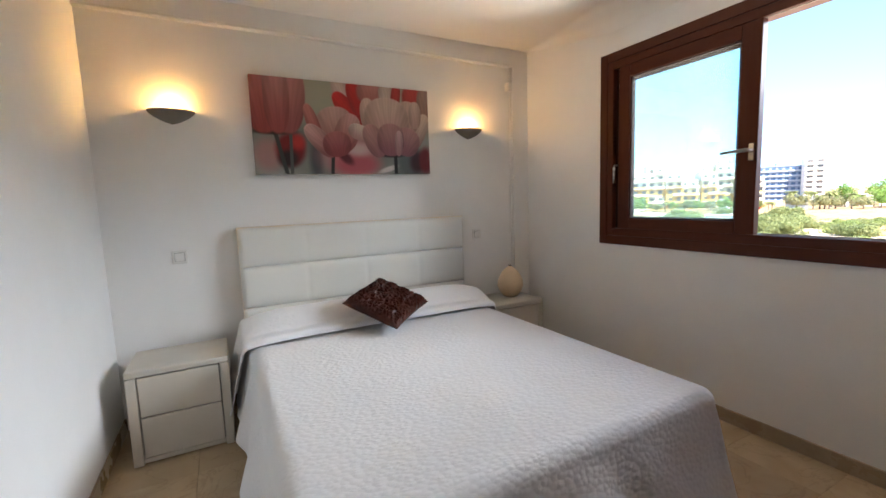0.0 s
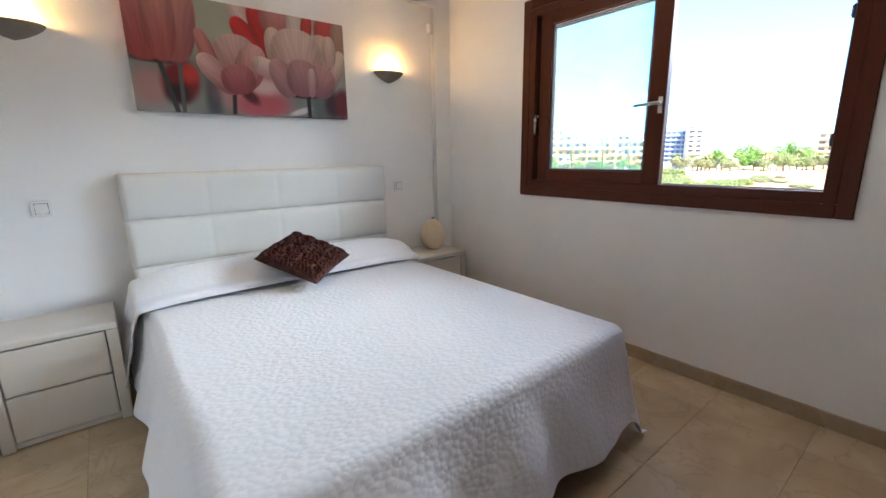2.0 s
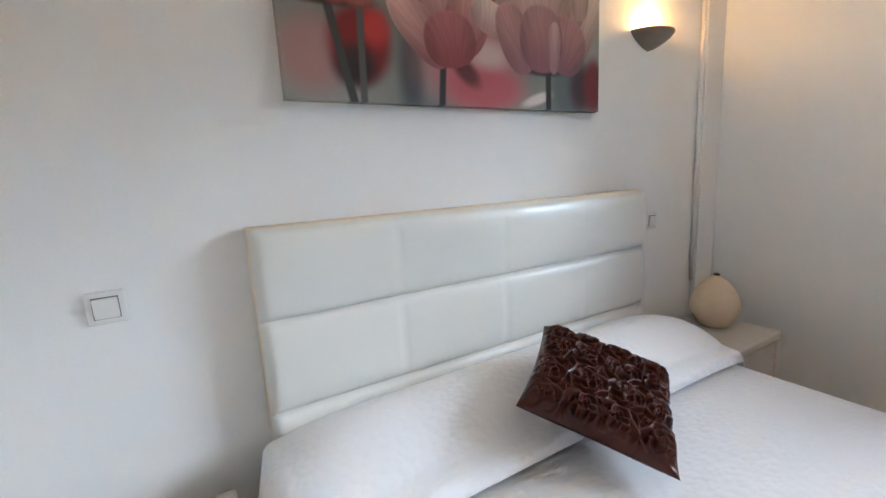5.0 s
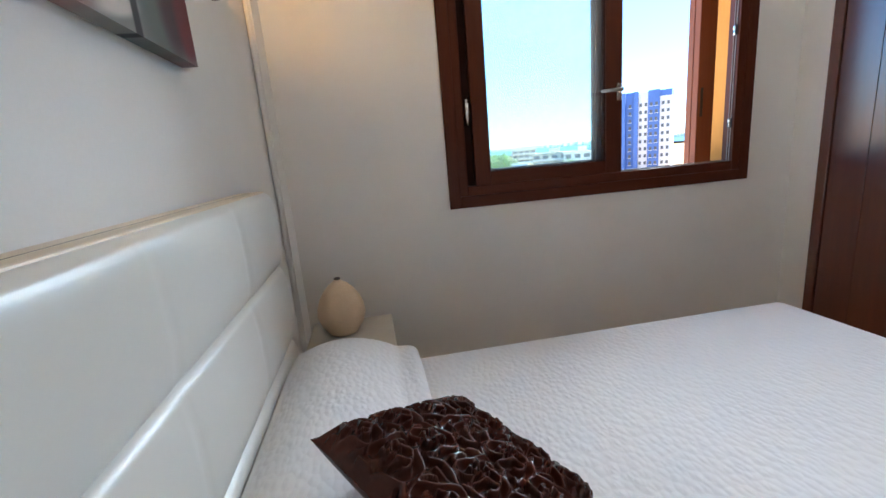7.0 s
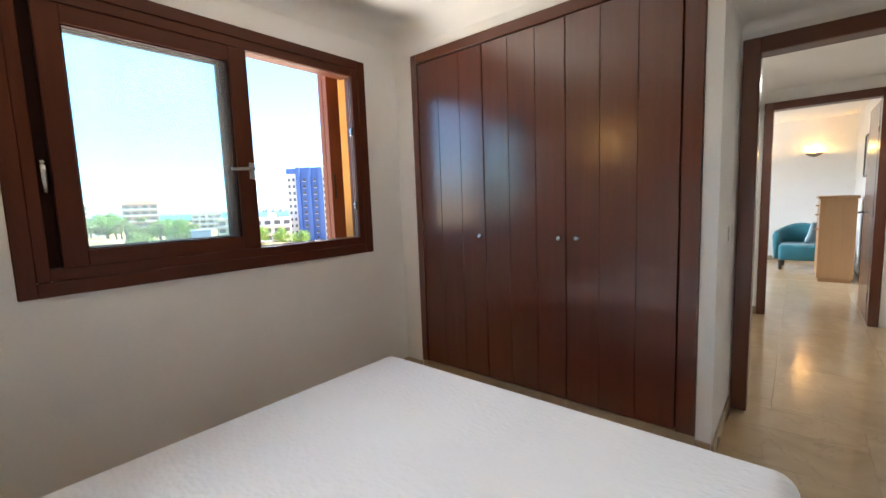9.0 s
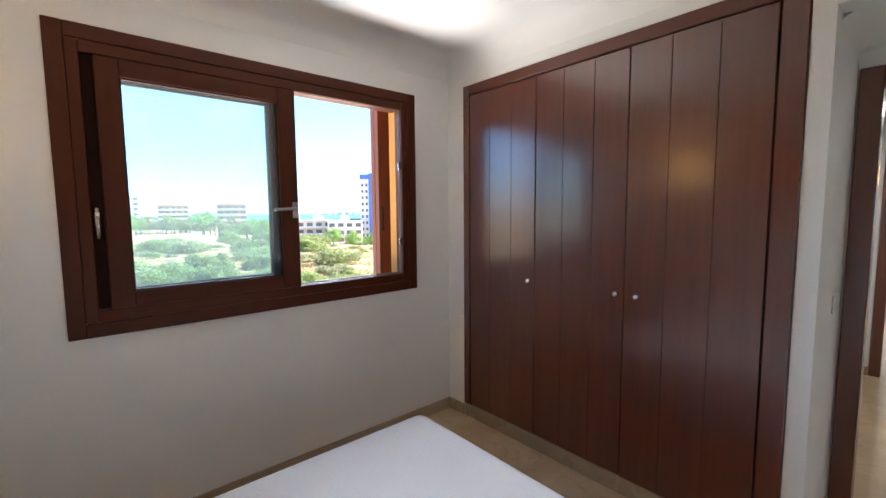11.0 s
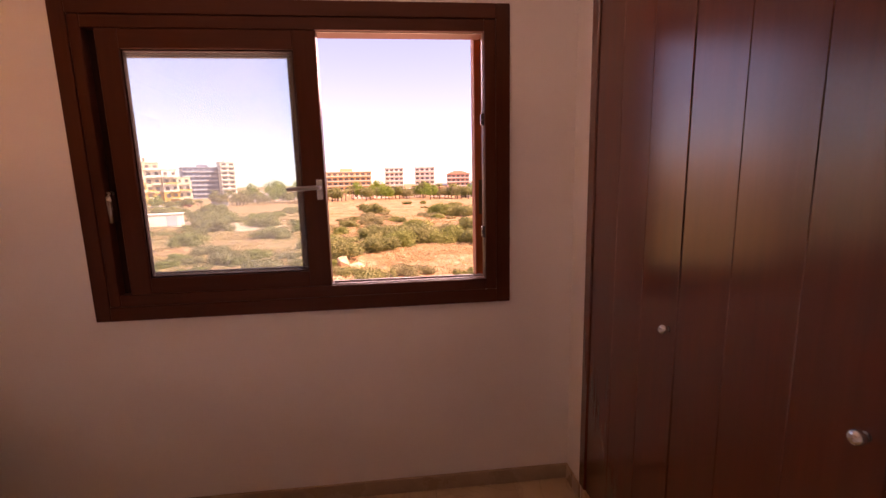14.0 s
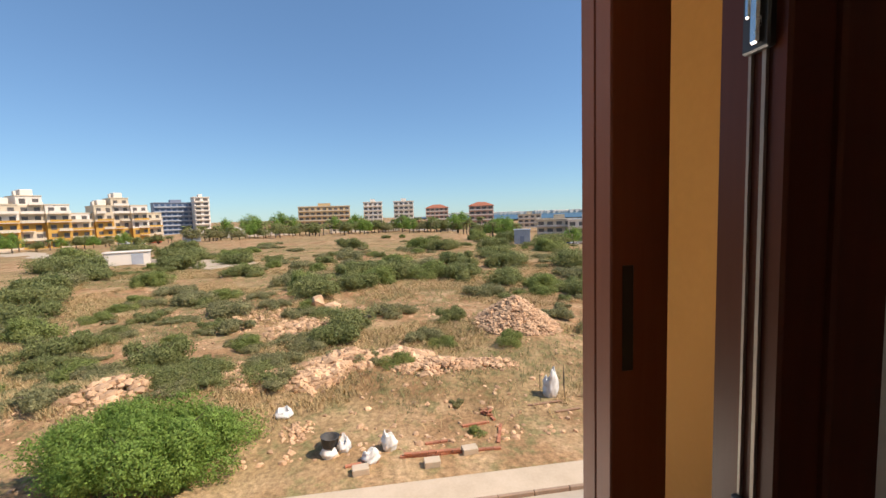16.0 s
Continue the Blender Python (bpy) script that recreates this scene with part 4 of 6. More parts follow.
    petal(1.58, 0.90, 0.06, 0.16, (0.42, 0.03, 0.03), (0.55, 0.08, 0.06), -0.15, soft=0.1)
    petal(1.80, 0.90, 0.14, 0.15, (0.46, 0.05, 0.05), (0.58, 0.12, 0.10), 0.0, soft=0.15)
    petal(1.95, 0.84, 0.10, 0.20, (0.40, 0.26, 0.22), (0.46, 0.32, 0.26), 0.0, soft=0.15)
    # stems
    for x0, x1, y1, w, c in ((0.31, 0.21, 0.46, 0.022, (0.10, 0.10, 0.095)), (0.36, 0.37, 0.42, 0.018, (0.17, 0.17, 0.16)),
                             (0.79, 0.81, 0.24, 0.020, (0.06, 0.055, 0.055)), (1.55, 1.55, 0.22, 0.022, (0.035, 0.03, 0.035))):
        d = np.abs(u - (x0 + (x1 - x0) * np.clip(v / y1, 0, 1)))
        a = ((1 - smooth(w * 0.7, w * 1.2, d)) * (1 - smooth(y1, y1 + 0.02, v)))[..., None]
        col = col * (1 - a) + a * np.array(c)
    # tall pink tulip, its dark foot
    blob(0.20, 0.445, 0.22, 0.035, (0.05, 0.03, 0.03), 0.4)
    petal(0.38, 0.78, 0.16, 0.36, (0.42, 0.16, 0.15), (0.56, 0.30, 0.28), -0.10, soft=0.06)
    petal(0.10, 0.80, 0.20, 0.38, (0.42, 0.12, 0.11), (0.52, 0.24, 0.22), 0.05, soft=0.05)
    petal(0.25, 0.82, 0.13, 0.40, (0.44, 0.14, 0.13), (0.58, 0.33, 0.30), 0.0, soft=0.05)
    # pink tulip in the middle
    petal(0.86, 0.48, 0.23, 0.26, (0.40, 0.14, 0.14), (0.60, 0.42, 0.37), 0.10)
    petal(0.98, 0.46, 0.14, 0.22, (0.44, 0.15, 0.15), (0.62, 0.40, 0.36), -0.35)
    petal(0.62, 0.50, 0.07, 0.26, (0.44, 0.15, 0.14), (0.58, 0.27, 0.24), 0.30)
    petal(0.68, 0.36, 0.10, 0.22, (0.42, 0.18, 0.18), (0.66, 0.44, 0.40), 0.75, rim=0.12)
    petal(0.86, 0.33, 0.16, 0.14, (0.36, 0.11, 0.12), (0.50, 0.22, 0.21), 0.15)
    # large pale tulip
    blob(1.50, 0.225, 0.15, 0.03, (0.05, 0.015, 0.03), 0.5)
    petal(1.86, 0.50, 0.10, 0.24, (0.46, 0.30, 0.28), (0.66, 0.54, 0.46), -0.45)
    petal(1.72, 0.66, 0.16, 0.20, (0.52, 0.35, 0.31), (0.62, 0.46, 0.38), -0.2)
    petal(1.24, 0.66, 0.10, 0.20, (0.54, 0.36, 0.32), (0.66, 0.50, 0.43), 0.1)
    petal(1.46, 0.60, 0.28, 0.28, (0.54, 0.34, 0.31), (0.64, 0.49, 0.42), 0.0, veins=30)
    petal(1.82, 0.70, 0.08, 0.16, (0.52, 0.37, 0.33), (0.64, 0.50, 0.43), 0.0)
    petal(1.12, 0.47, 0.13, 0.09, (0.52, 0.33, 0.31), (0.70, 0.58, 0.51), -0.35, rim=0.10)
    petal(1.30, 0.38, 0.12, 0.20, (0.38, 0.20, 0.21), (0.54, 0.33, 0.31), 0.45)
    petal(1.70, 0.38, 0.17, 0.17, (0.34, 0.17, 0.19), (0.52, 0.31, 0.30), -0.35)
    petal(1.50, 0.40, 0.17, 0.19, (0.36, 0.17, 0.19), (0.50, 0.30, 0.29), 0.0)
    petal(1.60, 0.36, 0.05, 0.15, (0.46, 0.26, 0.27), (0.60, 0.42, 0.40), -0.05, rim=0.07)
    return np.clip(0.98 * col ** 1.42, 0.008, 0.9)


def print_material():
    m, n, l, p = node_mat("canvas_print")
    at = n.new("ShaderNodeVertexColor")
    at.layer_name = "print"
    l.new(at.outputs["Color"], p.inputs["Base Color"])
    p.inputs["Roughness"].default_value = 0.6
    tx = n.new("ShaderNodeTexNoise")
    tx.inputs["Scale"].default_value = 700
    b = n.new("ShaderNodeBump")
    b.inputs["Strength"].default_value, b.inputs["Distance"].default_value = 0.12, 0.0005
    l.new(tx.outputs["Fac"], b.inputs["Height"])
    l.new(b.outputs[0], p.inputs["Normal"])
    return m


PX0, PX1, PZ0, PZ1 = 0.756, 2.012, 1.530, 2.156
pic = thing("canvas_picture", "wide canvas print of pink and red tulips", "picture", PX0, -0.004, PZ0)
gu, gv = 360, 180
uu, vv = np.meshgrid(np.linspace(0, 2, gu + 1), np.linspace(0, 1, gv + 1))
W, H = PX1 - PX0, PZ1 - PZ0
vs = np.stack([uu / 2 * W, np.full(uu.shape, -0.038), vv * H], -1).reshape(-1, 3)
fs = [(j * (gu + 1) + i, j * (gu + 1) + i + 1, (j + 1) * (gu + 1) + i + 1, (j + 1) * (gu + 1) + i) for j in range(gv) for i in range(gu)]
# the print wraps round the four sides
ring = [i for i in range(gu + 1)] + [(j + 1) * (gu + 1) - 1 for j in range(1, gv + 1)] + [gv * (gu + 1) + i for i in range(gu - 1, -1, -1)] + [j * (gu + 1) for j in range(gv - 1, 0, -1)]
vs_list = [tuple(v) for v in vs]
first = len(vs_list)
vs_list += [(vs_list[i][0], 0.0, vs_list[i][2]) for i in ring]
for a in range(len(ring)):
    b = (a + 1) % len(ring)
    fs.append((ring[a], first + a, first + b, ring[b]))
canvas = part("printed_canvas", (vs_list, [], fs), print_material(), pic, "tulip print in pinks, reds and greys")
cols = tulip_colors(uu, vv).reshape(-1, 3)
cols = np.vstack([cols, cols[ring]])
layer = canvas.data.color_attributes.new("print", "FLOAT_COLOR", "POINT")
layer.data.foreach_set("color", np.c_[cols, np.ones(len(cols))].astype(np.float32).ravel())

# ---- living room seen through the doors ----
cab = thing("sideboard", "light oak sideboard with an open shelf side", "cabinet", 0.24, -8.80, 0)
part("body", box(-0.205, -0.70, 0.05, 0.175, 0.215, 1.16, bevel=0.004), M_oak, cab)
part("top", box(-0.225, -0.72, 1.16, 0.195, 0.235, 1.20, bevel=0.005), M_oak, cab)
part("plinth", box(-0.185, -0.68, 0.0, 0.155, 0.195, 0.05), M_oak, cab)
for z in (0.72, 0.93, 1.06):
    part("handle", box(0.175, -0.05, z, 0.215, 0.05, z + 0.02, bevel=0.004), M_oak, cab)
ac = thing("armchair", "teal fabric tub armchair with dark legs", "armchair", 0.58, -9.88, 0)


def tub_back():
    bm = bmesh.new()
    rows = []
    n = 24
    for i in range(n + 1):
        a = math.pi * (-0.12 + 1.24 * i / n)
        c, s2 = math.cos(a), math.sin(a)
        top = 0.60 + 0.14 * max(0, -math.cos(2 * a) * 0.5 + 0.5)
        rows.append([bm.verts.new((r * c, -r * s2, z)) for r, z in ((0.37, 0.16), (0.39, top - 0.05), (0.37, top), (0.31, top), (0.29, top - 0.05), (0.29, 0.16))])
    for a, b in zip(rows, rows[1:]):
        for k in range(6):
            bm.faces.new([a[k], a[(k + 1) % 6], b[(k + 1) % 6], b[k]])
    bm.faces.new(rows[0])
    bm.faces.new(rows[-1])
    return bm


part("backrest", tub_back(), M_teal, ac, smooth=True)
part("seat", box(-0.29, -0.28, 0.16, 0.29, 0.36, 0.42, bevel=0.05, seg=3), M_teal, ac, smooth=True)
for lx, ly in ((-0.26, 0.28), (0.26, 0.28), (-0.24, -0.22), (0.24, -0.22)):
    part("leg", tube([(lx, ly, 0.0), (lx, ly, 0.17)], [0.022, 0.034], 10), M_black, ac, "dark wooden leg")
throw = part("throw_pillow", cushion_mesh(24, 0.19), surface("pale_blue_fabric", (0.35, 0.47, 0.52), rough=0.9), smooth=True)
throw.matrix_world = pose(0.36, -9.86, 0.60, 70, 0, 40)
tagged(throw, "pale blue cushion leaning in the teal armchair", "cushion")
pf = thing("picture_frame", "narrow black framed picture on the living room wall", "picture", -0.078, -9.0, 1.75, rz=0)
for a in ((0.0, -0.42, -0.30, 0.022, -0.39, 0.30), (0.0, 0.39, -0.30, 0.022, 0.42, 0.30), (0.0, -0.39, 0.27, 0.022, 0.39, 0.30), (0.0, -0.39, -0.30, 0.022, 0.39, -0.27)):
    part("frame", box(*a, bevel=0.003), M_black, pf)
part("print", box(0.0, -0.39, -0.27, 0.008, 0.39, 0.27), surface("grey_print", (0.35, 0.36, 0.38), (0.62, 0.60, 0.56), scale=3), pf, "pale print")
# ---- outdoors: ground ----
G0 = -5.8


def ground_z(x, y):
    """Height of the waste ground: gently uneven, falling away towards the bay."""
    far = min(1.0, max(0.0, (-y - 25) / 60)) * min(1.0, max(0.0, (x - 60) / 70))
    z = G0 - 6.5 * far * far * (3 - 2 * far)
    if x > 15:
        a = min(1.0, (x - 15) / 6)
        z += a * (0.28 * noise.noise(Vector((x * 0.11, y * 0.11, 0.3))) + 0.10 * noise.noise(Vector((x * 0.5, y * 0.5, 1.3))))
        z += 0.75 * math.exp(-((y - 8.5) / 5) ** 2 - ((x - 21) / 3.0) ** 2)
        z += 1.0 * math.exp(-((y + 10.5) / 2.6) ** 2 - ((x - 28) / 4.0) ** 2)
        z += 0.55 * math.exp(-((x - 22.3 - 0.25 * y) / 2.2) ** 2) * math.exp(-((y + 2) / 6) ** 2)
    return z


def ground_mesh():
    near_x = np.arange(13.9, 60, 0.55)
    far_x = 60 * np.exp(np.linspace(0.012, 4.3, 90))
    xs = np.r_[near_x, far_x]
    near_y = np.arange(-34, 36, 0.7)
    out = np.exp(np.linspace(0.02, 4.8, 60))
    ys = np.r_[-34 * out[::-1], near_y, 36 * out]
    vs = [(x, y, ground_z(x, y)) for y in ys for x in xs]
    k = len(xs)
    fs = [(j * k + i, j * k + i + 1, (j + 1) * k + i + 1, (j + 1) * k + i) for j in range(len(ys) - 1) for i in range(k - 1)]
    return vs, [], fs


def ground_material():
    m, n, l, p = node_mat("dry_earth_and_grass")
    g = n.new("ShaderNodeNewGeometry")
    def tex(scale, detail=6, rough=0.6):
        t = n.new("ShaderNodeTexNoise")
        t.inputs["Scale"].default_value, t.inputs["Detail"].default_value, t.inputs["Roughness"].default_value = scale, detail, rough
        l.new(g.outputs["Position"], t.inputs["Vector"])
        return t
    big, mid, fine = tex(0.055), tex(0.45, 8), tex(5.0, 6, 0.7)
    def ramp(src, stops):
        r = n.new("ShaderNodeValToRGB")
        e = r.color_ramp.elements
        e[0].position, e[0].color = stops[0][0], (*stops[0][1], 1)
        e[1].position, e[1].color = stops[-1][0], (*stops[-1][1], 1)
        for pos, c in stops[1:-1]:
            q = e.new(pos)
            q.color = (*c, 1)
        l.new(src, r.inputs[0])
        return r.outputs[0]
    earth = ramp(mid.outputs["Fac"], [(0.34, (0.32, 0.175, 0.088)), (0.5, (0.46, 0.262, 0.138)), (0.66, (0.62, 0.41, 0.25))])
    dry = ramp(mid.outputs["Fac"], [(0.34, (0.27, 0.175, 0.083)), (0.66, (0.46, 0.315, 0.165))])
    def mixc(f, a, b):
        q = n.new("ShaderNodeMix")
        q.data_type = "RGBA"
        l.new(f, q.inputs["Factor"])
        l.new(a, q.inputs["A"])
        l.new(b, q.inputs["B"])
        return q.outputs["Result"]
    patch = ramp(big.outputs["Fac"], [(0.42, (0, 0, 0)), (0.58, (1, 1, 1))])
    c = mixc(patch, earth, dry)
    weed = tex(1.1, 8, 0.75)
    green = ramp(mid.outputs["Fac"], [(0.3, (0.16, 0.155, 0.065)), (0.7, (0.27, 0.235, 0.105))])
    c = mixc(ramp(weed.outputs["Fac"], [(0.50, (0, 0, 0)), (0.62, (0.85, 0.85, 0.85))]), c, green)
    speck = ramp(fine.outputs["Fac"], [(0.36, (0.58, 0.58, 0.58)), (0.64, (1.18, 1.18, 1.18))])
    mul = n.new("ShaderNodeMix")
    mul.data_type, mul.blend_type = "RGBA", "MULTIPLY"
    mul.inputs["Factor"].default_value = 1.0
    l.new(c, mul.inputs["A"])
    l.new(speck, mul.inputs["B"])
    l.new(mul.outputs["Result"], p.inputs["Base Color"])
    p.inputs["Roughness"].default_value = 0.95
    p.inputs["Specular IOR Level"].default_value = 0.15
    b = n.new("ShaderNodeBump")
    b.inputs["Strength"].default_value, b.inputs["Distance"].default_value = 0.8, 0.08
    l.new(fine.outputs["Fac"], b.inputs["Height"])
    l.new(b.outputs[0], p.inputs["Normal"])
    return m


M_ground = ground_material()
M_concrete = surface("pale_concrete", (0.52, 0.42, 0.31), (0.44, 0.35, 0.25), rough=0.9, scale=0.8, grain=14, bump=0.3, bump_dist=0.01)
M_asphalt = surface("worn_asphalt", (0.40, 0.34, 0.27), (0.34, 0.29, 0.23), rough=0.9, scale=0.6, grain=20, bump=0.3, bump_dist=0.01)
M_kerb = surface("kerb_stone", (0.33, 0.23, 0.16), (0.24, 0.16, 0.11), rough=0.85, scale=2, grain=20, bump=0.3)
M_rock = surface("limestone_rubble", (0.60, 0.39, 0.235), (0.44, 0.26, 0.145), rough=0.92, scale=0.9, grain=9, bump=0.5, bump_dist=0.03, island=0.36)
M_leaf = surface("bush_leaves", (0.215, 0.245, 0.090), (0.310, 0.320, 0.130), rough=0.7, scale=0.7, grain=5, bump=0, island=0.35, spec=0.25)
M_leaf_bright = surface("fresh_leaves", (0.190, 0.295, 0.062), (0.270, 0.385, 0.095), rough=0.65, scale=0.9, grain=5, bump=0, island=0.35, spec=0.25)
M_leaf_grey = surface("grey_green_leaves", (0.270, 0.265, 0.125), (0.360, 0.340, 0.175), rough=0.8, scale=0.7, grain=5, bump=0, island=0.35, spec=0.2)
M_leaf_fresh = surface("olive_leaves", (0.235, 0.285, 0.085), (0.325, 0.355, 0.125), rough=0.7, scale=0.8, grain=5, bump=0, island=0.35, spec=0.25)
for mm in (M_leaf, M_leaf_bright, M_leaf_fresh, M_leaf_grey):
    nn, ll = mm.node_tree.nodes, mm.node_tree.links
    pr = nn["Principled BSDF"]
    tl = nn.new("ShaderNodeBsdfTranslucent")
    ll.new(pr.inputs["Base Color"].links[0].from_socket, tl.inputs["Color"])
    mx = nn.new("ShaderNodeMixShader")
    mx.inputs[0].default_value = 0.48
    ll.new(pr.outputs[0], mx.inputs[1])
    ll.new(tl.outputs[0], mx.inputs[2])
    ll.new(mx.outputs[0], nn["Material Output"].inputs["Surface"])
M_bark = surface("grey_bark", (0.16, 0.12, 0.085), (0.10, 0.075, 0.055), rough=0.9, scale=8, grain=40, bump=0.4, bump_dist=0.01)
M_straw = surface("dry_straw", (0.50, 0.36, 0.185), (0.38, 0.27, 0.13), rough=0.9, scale=1, grain=6, bump=0, island=0.3, spec=0.2)
M_sack = surface("white_woven_sack", (0.72, 0.71, 0.68), (0.58, 0.56, 0.52), rough=0.8, scale=4, grain=60, bump=0.4, bump_dist=0.01)
M_tub = surface("black_rubber_tub", (0.035, 0.035, 0.035), (0.07, 0.065, 0.06), rough=0.7, scale=4, grain=40)
M_plank = surface("weathered_planks", (0.34, 0.20, 0.12), (0.26, 0.15, 0.09), rough=0.85, scale=3, grain=30, stretch=(1, 8, 8))
M_white = surface("white_render", (0.78, 0.70, 0.61), (0.72, 0.64, 0.55), rough=0.85, scale=0.2, grain=3, bump=0.1)
M_cream = surface("cream_render", (0.66, 0.55, 0.40), (0.60, 0.49, 0.35), rough=0.85, scale=0.2, grain=3, bump=0.1)
M_yellow = surface("yellow_ochre_render", (0.60, 0.34, 0.075), (0.54, 0.29, 0.06), rough=0.85, scale=0.2, grain=3, bump=0.1)
M_sand = surface("sand_ochre_render", (0.58, 0.41, 0.22), (0.52, 0.36, 0.19), rough=0.85, scale=0.2, grain=3, bump=0.1)
M_red = surface("terracotta_roof", (0.40, 0.14, 0.075), (0.32, 0.11, 0.06), rough=0.85, scale=1, grain=6)
M_pink = surface("rose_render", (0.52, 0.32, 0.25), (0.46, 0.28, 0.22), rough=0.85, scale=0.3, grain=3)
M_blue = surface("cobalt_render", (0.105, 0.175, 0.40), (0.09, 0.155, 0.36), rough=0.6, scale=0.3, grain=3)
M_bluegrey = surface("blue_grey_cladding", (0.24, 0.27, 0.34), (0.20, 0.23, 0.30), rough=0.5, scale=0.3, grain=3)
# dark glass with distance haze put into its colour as a lighter tone
M_darkwin = surface("hazed_window_glass", (0.10, 0.085, 0.075), (0.14, 0.12, 0.105), rough=0.3, scale=0.5, grain=2, bump=0)
M_bluewin = surface("blue_window_glass", (0.05, 0.085, 0.15), (0.065, 0.11, 0.19), rough=0.35, scale=0.5, grain=2, bump=0)
M_greymetal = surface("grey_metal_sheet", (0.42, 0.44, 0.48), (0.36, 0.38, 0.42), rough=0.5, scale=1, grain=8)

tagged(part("ground", ground_mesh(), M_ground, smooth=True), "dry reddish waste ground with sparse grass", "ground", kind="structure")
tagged(part("road", box(3.24, -420, G0 - 0.32, 12.795, 420, G0 - 0.10), M_asphalt), "worn pale road below the building", "road", kind="structure")
kerb = thing("kerb", "stone kerb along the pavement edge", "kerb", kind="structure")
for k in range(60):
    y = -30 + k * 1.0
    part("kerb_stone", box(12.80, y + 0.006, G0 - 0.2, 12.90, y + 0.994, G0 + 0.01, bevel=0.015), M_kerb, kerb)
tagged(part("pavement", box(12.905, -420, G0 - 0.2, 13.92, 420, G0 - 0.004), M_concrete), "pale concrete pavement beside the waste ground", "pavement", kind="structure")


# ---- leaves and bushes ----
def leaf_cloud(seed, rx, ry, rz, count, size, lumps=7, hollow=0.55, small=1.0):
    """Leaf quads scattered over several uneven lumps, with gaps between them."""
    rng = np.random.default_rng(seed)
    centres = np.c_[rng.uniform(-0.62, 0.62, lumps) * rx, rng.uniform(-0.62, 0.62, lumps) * ry, rng.uniform(0.16, 0.72, lumps) * rz]
    rad = rng.uniform(0.28, 0.52, lumps) * small
    rad[: lumps // 4] *= 1.25
    which = rng.integers(0, lumps, count)
    d = rng.normal(size=(count, 3))
    d /= np.linalg.norm(d, axis=1)[:, None]
    r = rad[which] * (hollow + (1 - hollow) * rng.random(count) ** 0.5) * (1 + 0.25 * np.sin(d[:, 0] * 7 + which) * np.cos(d[:, 1] * 6 + seed))
    centres[:, 2] *= np.clip(1.22 - 0.75 * np.hypot(centres[:, 0] / rx, centres[:, 1] / ry), 0.35, 1.2)
    c = centres[which] + d * r[:, None] * np.array([rx, ry, rz * 0.9])
    c[:, 2] = np.maximum(c[:, 2], 0.03)
    a = rng.normal(size=(count, 3))
    a /= np.linalg.norm(a, axis=1)[:, None]
    b = np.cross(a, d)
    b /= np.linalg.norm(b, axis=1)[:, None] + 1e-9
    s = size * rng.uniform(0.6, 1.4, count)[:, None]
    p0, p1, p2, p3 = c - a * s, c + b * s * 0.45, c + a * s, c - b * s * 0.45
    vs = np.stack([p0, p1, p2, p3], 1).reshape(-1, 3)
    fs = np.arange(count * 4).reshape(-1, 4)
    return [tuple(v) for v in vs.tolist()], [], fs.tolist()


def stems_mesh(seed, rx, ry, rz, count=7):
    rng = random.Random(seed)
    bm = bmesh.new()
    for k in range(count):
        a = rng.uniform(0, 6.28)
        tip = Vector((math.cos(a) * rx * rng.uniform(0.3, 0.7), math.sin(a) * ry * rng.uniform(0.3, 0.7), rz * rng.uniform(0.5, 0.8)))
        pts = [(0.05 * math.cos(a), 0.05 * math.sin(a), -0.1), tip * 0.45 + Vector((0, 0, 0.06 * rz)), tip]
        t = tube(pts, [0.05 * rz * 0.6, 0.03 * rz * 0.6, 0.008], 6)
        me = bpy.data.meshes.new("tmp")
        t.to_mesh(me)
        t.free()
        bm.from_mesh(me)
        bpy.data.meshes.remove(me)
    return bm


def bush(seed, rx, ry, rz, count, size, mat, label, lumps=7, small=1.0):
    b = thing("bush", label, "bush", 0, 0, -50, group="bushes on the waste ground")
    part("stem", stems_mesh(seed, rx, ry, rz), M_bark, b)
    part("crown", leaf_cloud(seed, rx, ry, rz, count, size, lumps, 0.5, small), mat, b)
    return b


def put_bush(proto, x, y, s, rz=0.0, sz=None):
    c = copy_thing(proto, pose(x, y, ground_z(x, y) - 0.05, 0, 0, rz))
    c.scale = (s, s, sz or s)
    return c


big = bush(1, 2.4, 3.8, 2.5, 120000, 0.040, M_leaf_bright, "large bright green bush beside the pavement", 64, 0.50)
big.matrix_world = pose(15.75, 5.0, ground_z(15.75, 5.0) - 0.05)
protos = [bush(11, 1.5, 1.6, 1.35, 9500, 0.058, M_leaf, "dense dark green scrub bush", 15, 0.8), bush(12, 1.7, 1.3, 1.25, 9500, 0.058, M_leaf_fresh, "fresh green scrub bush", 15, 0.8),
          bush(13, 1.4, 1.5, 0.95, 8000, 0.055, M_leaf_grey, "grey-green low scrub bush", 14, 0.8), bush(14, 1.9, 1.6, 1.1, 9500, 0.058, M_leaf, "spreading dark green scrub bush", 16, 0.8),
          bush(15, 1.0, 1.1, 0.7, 5000, 0.05, M_leaf_grey, "small dry grey-green shrub", 10, 0.8)]
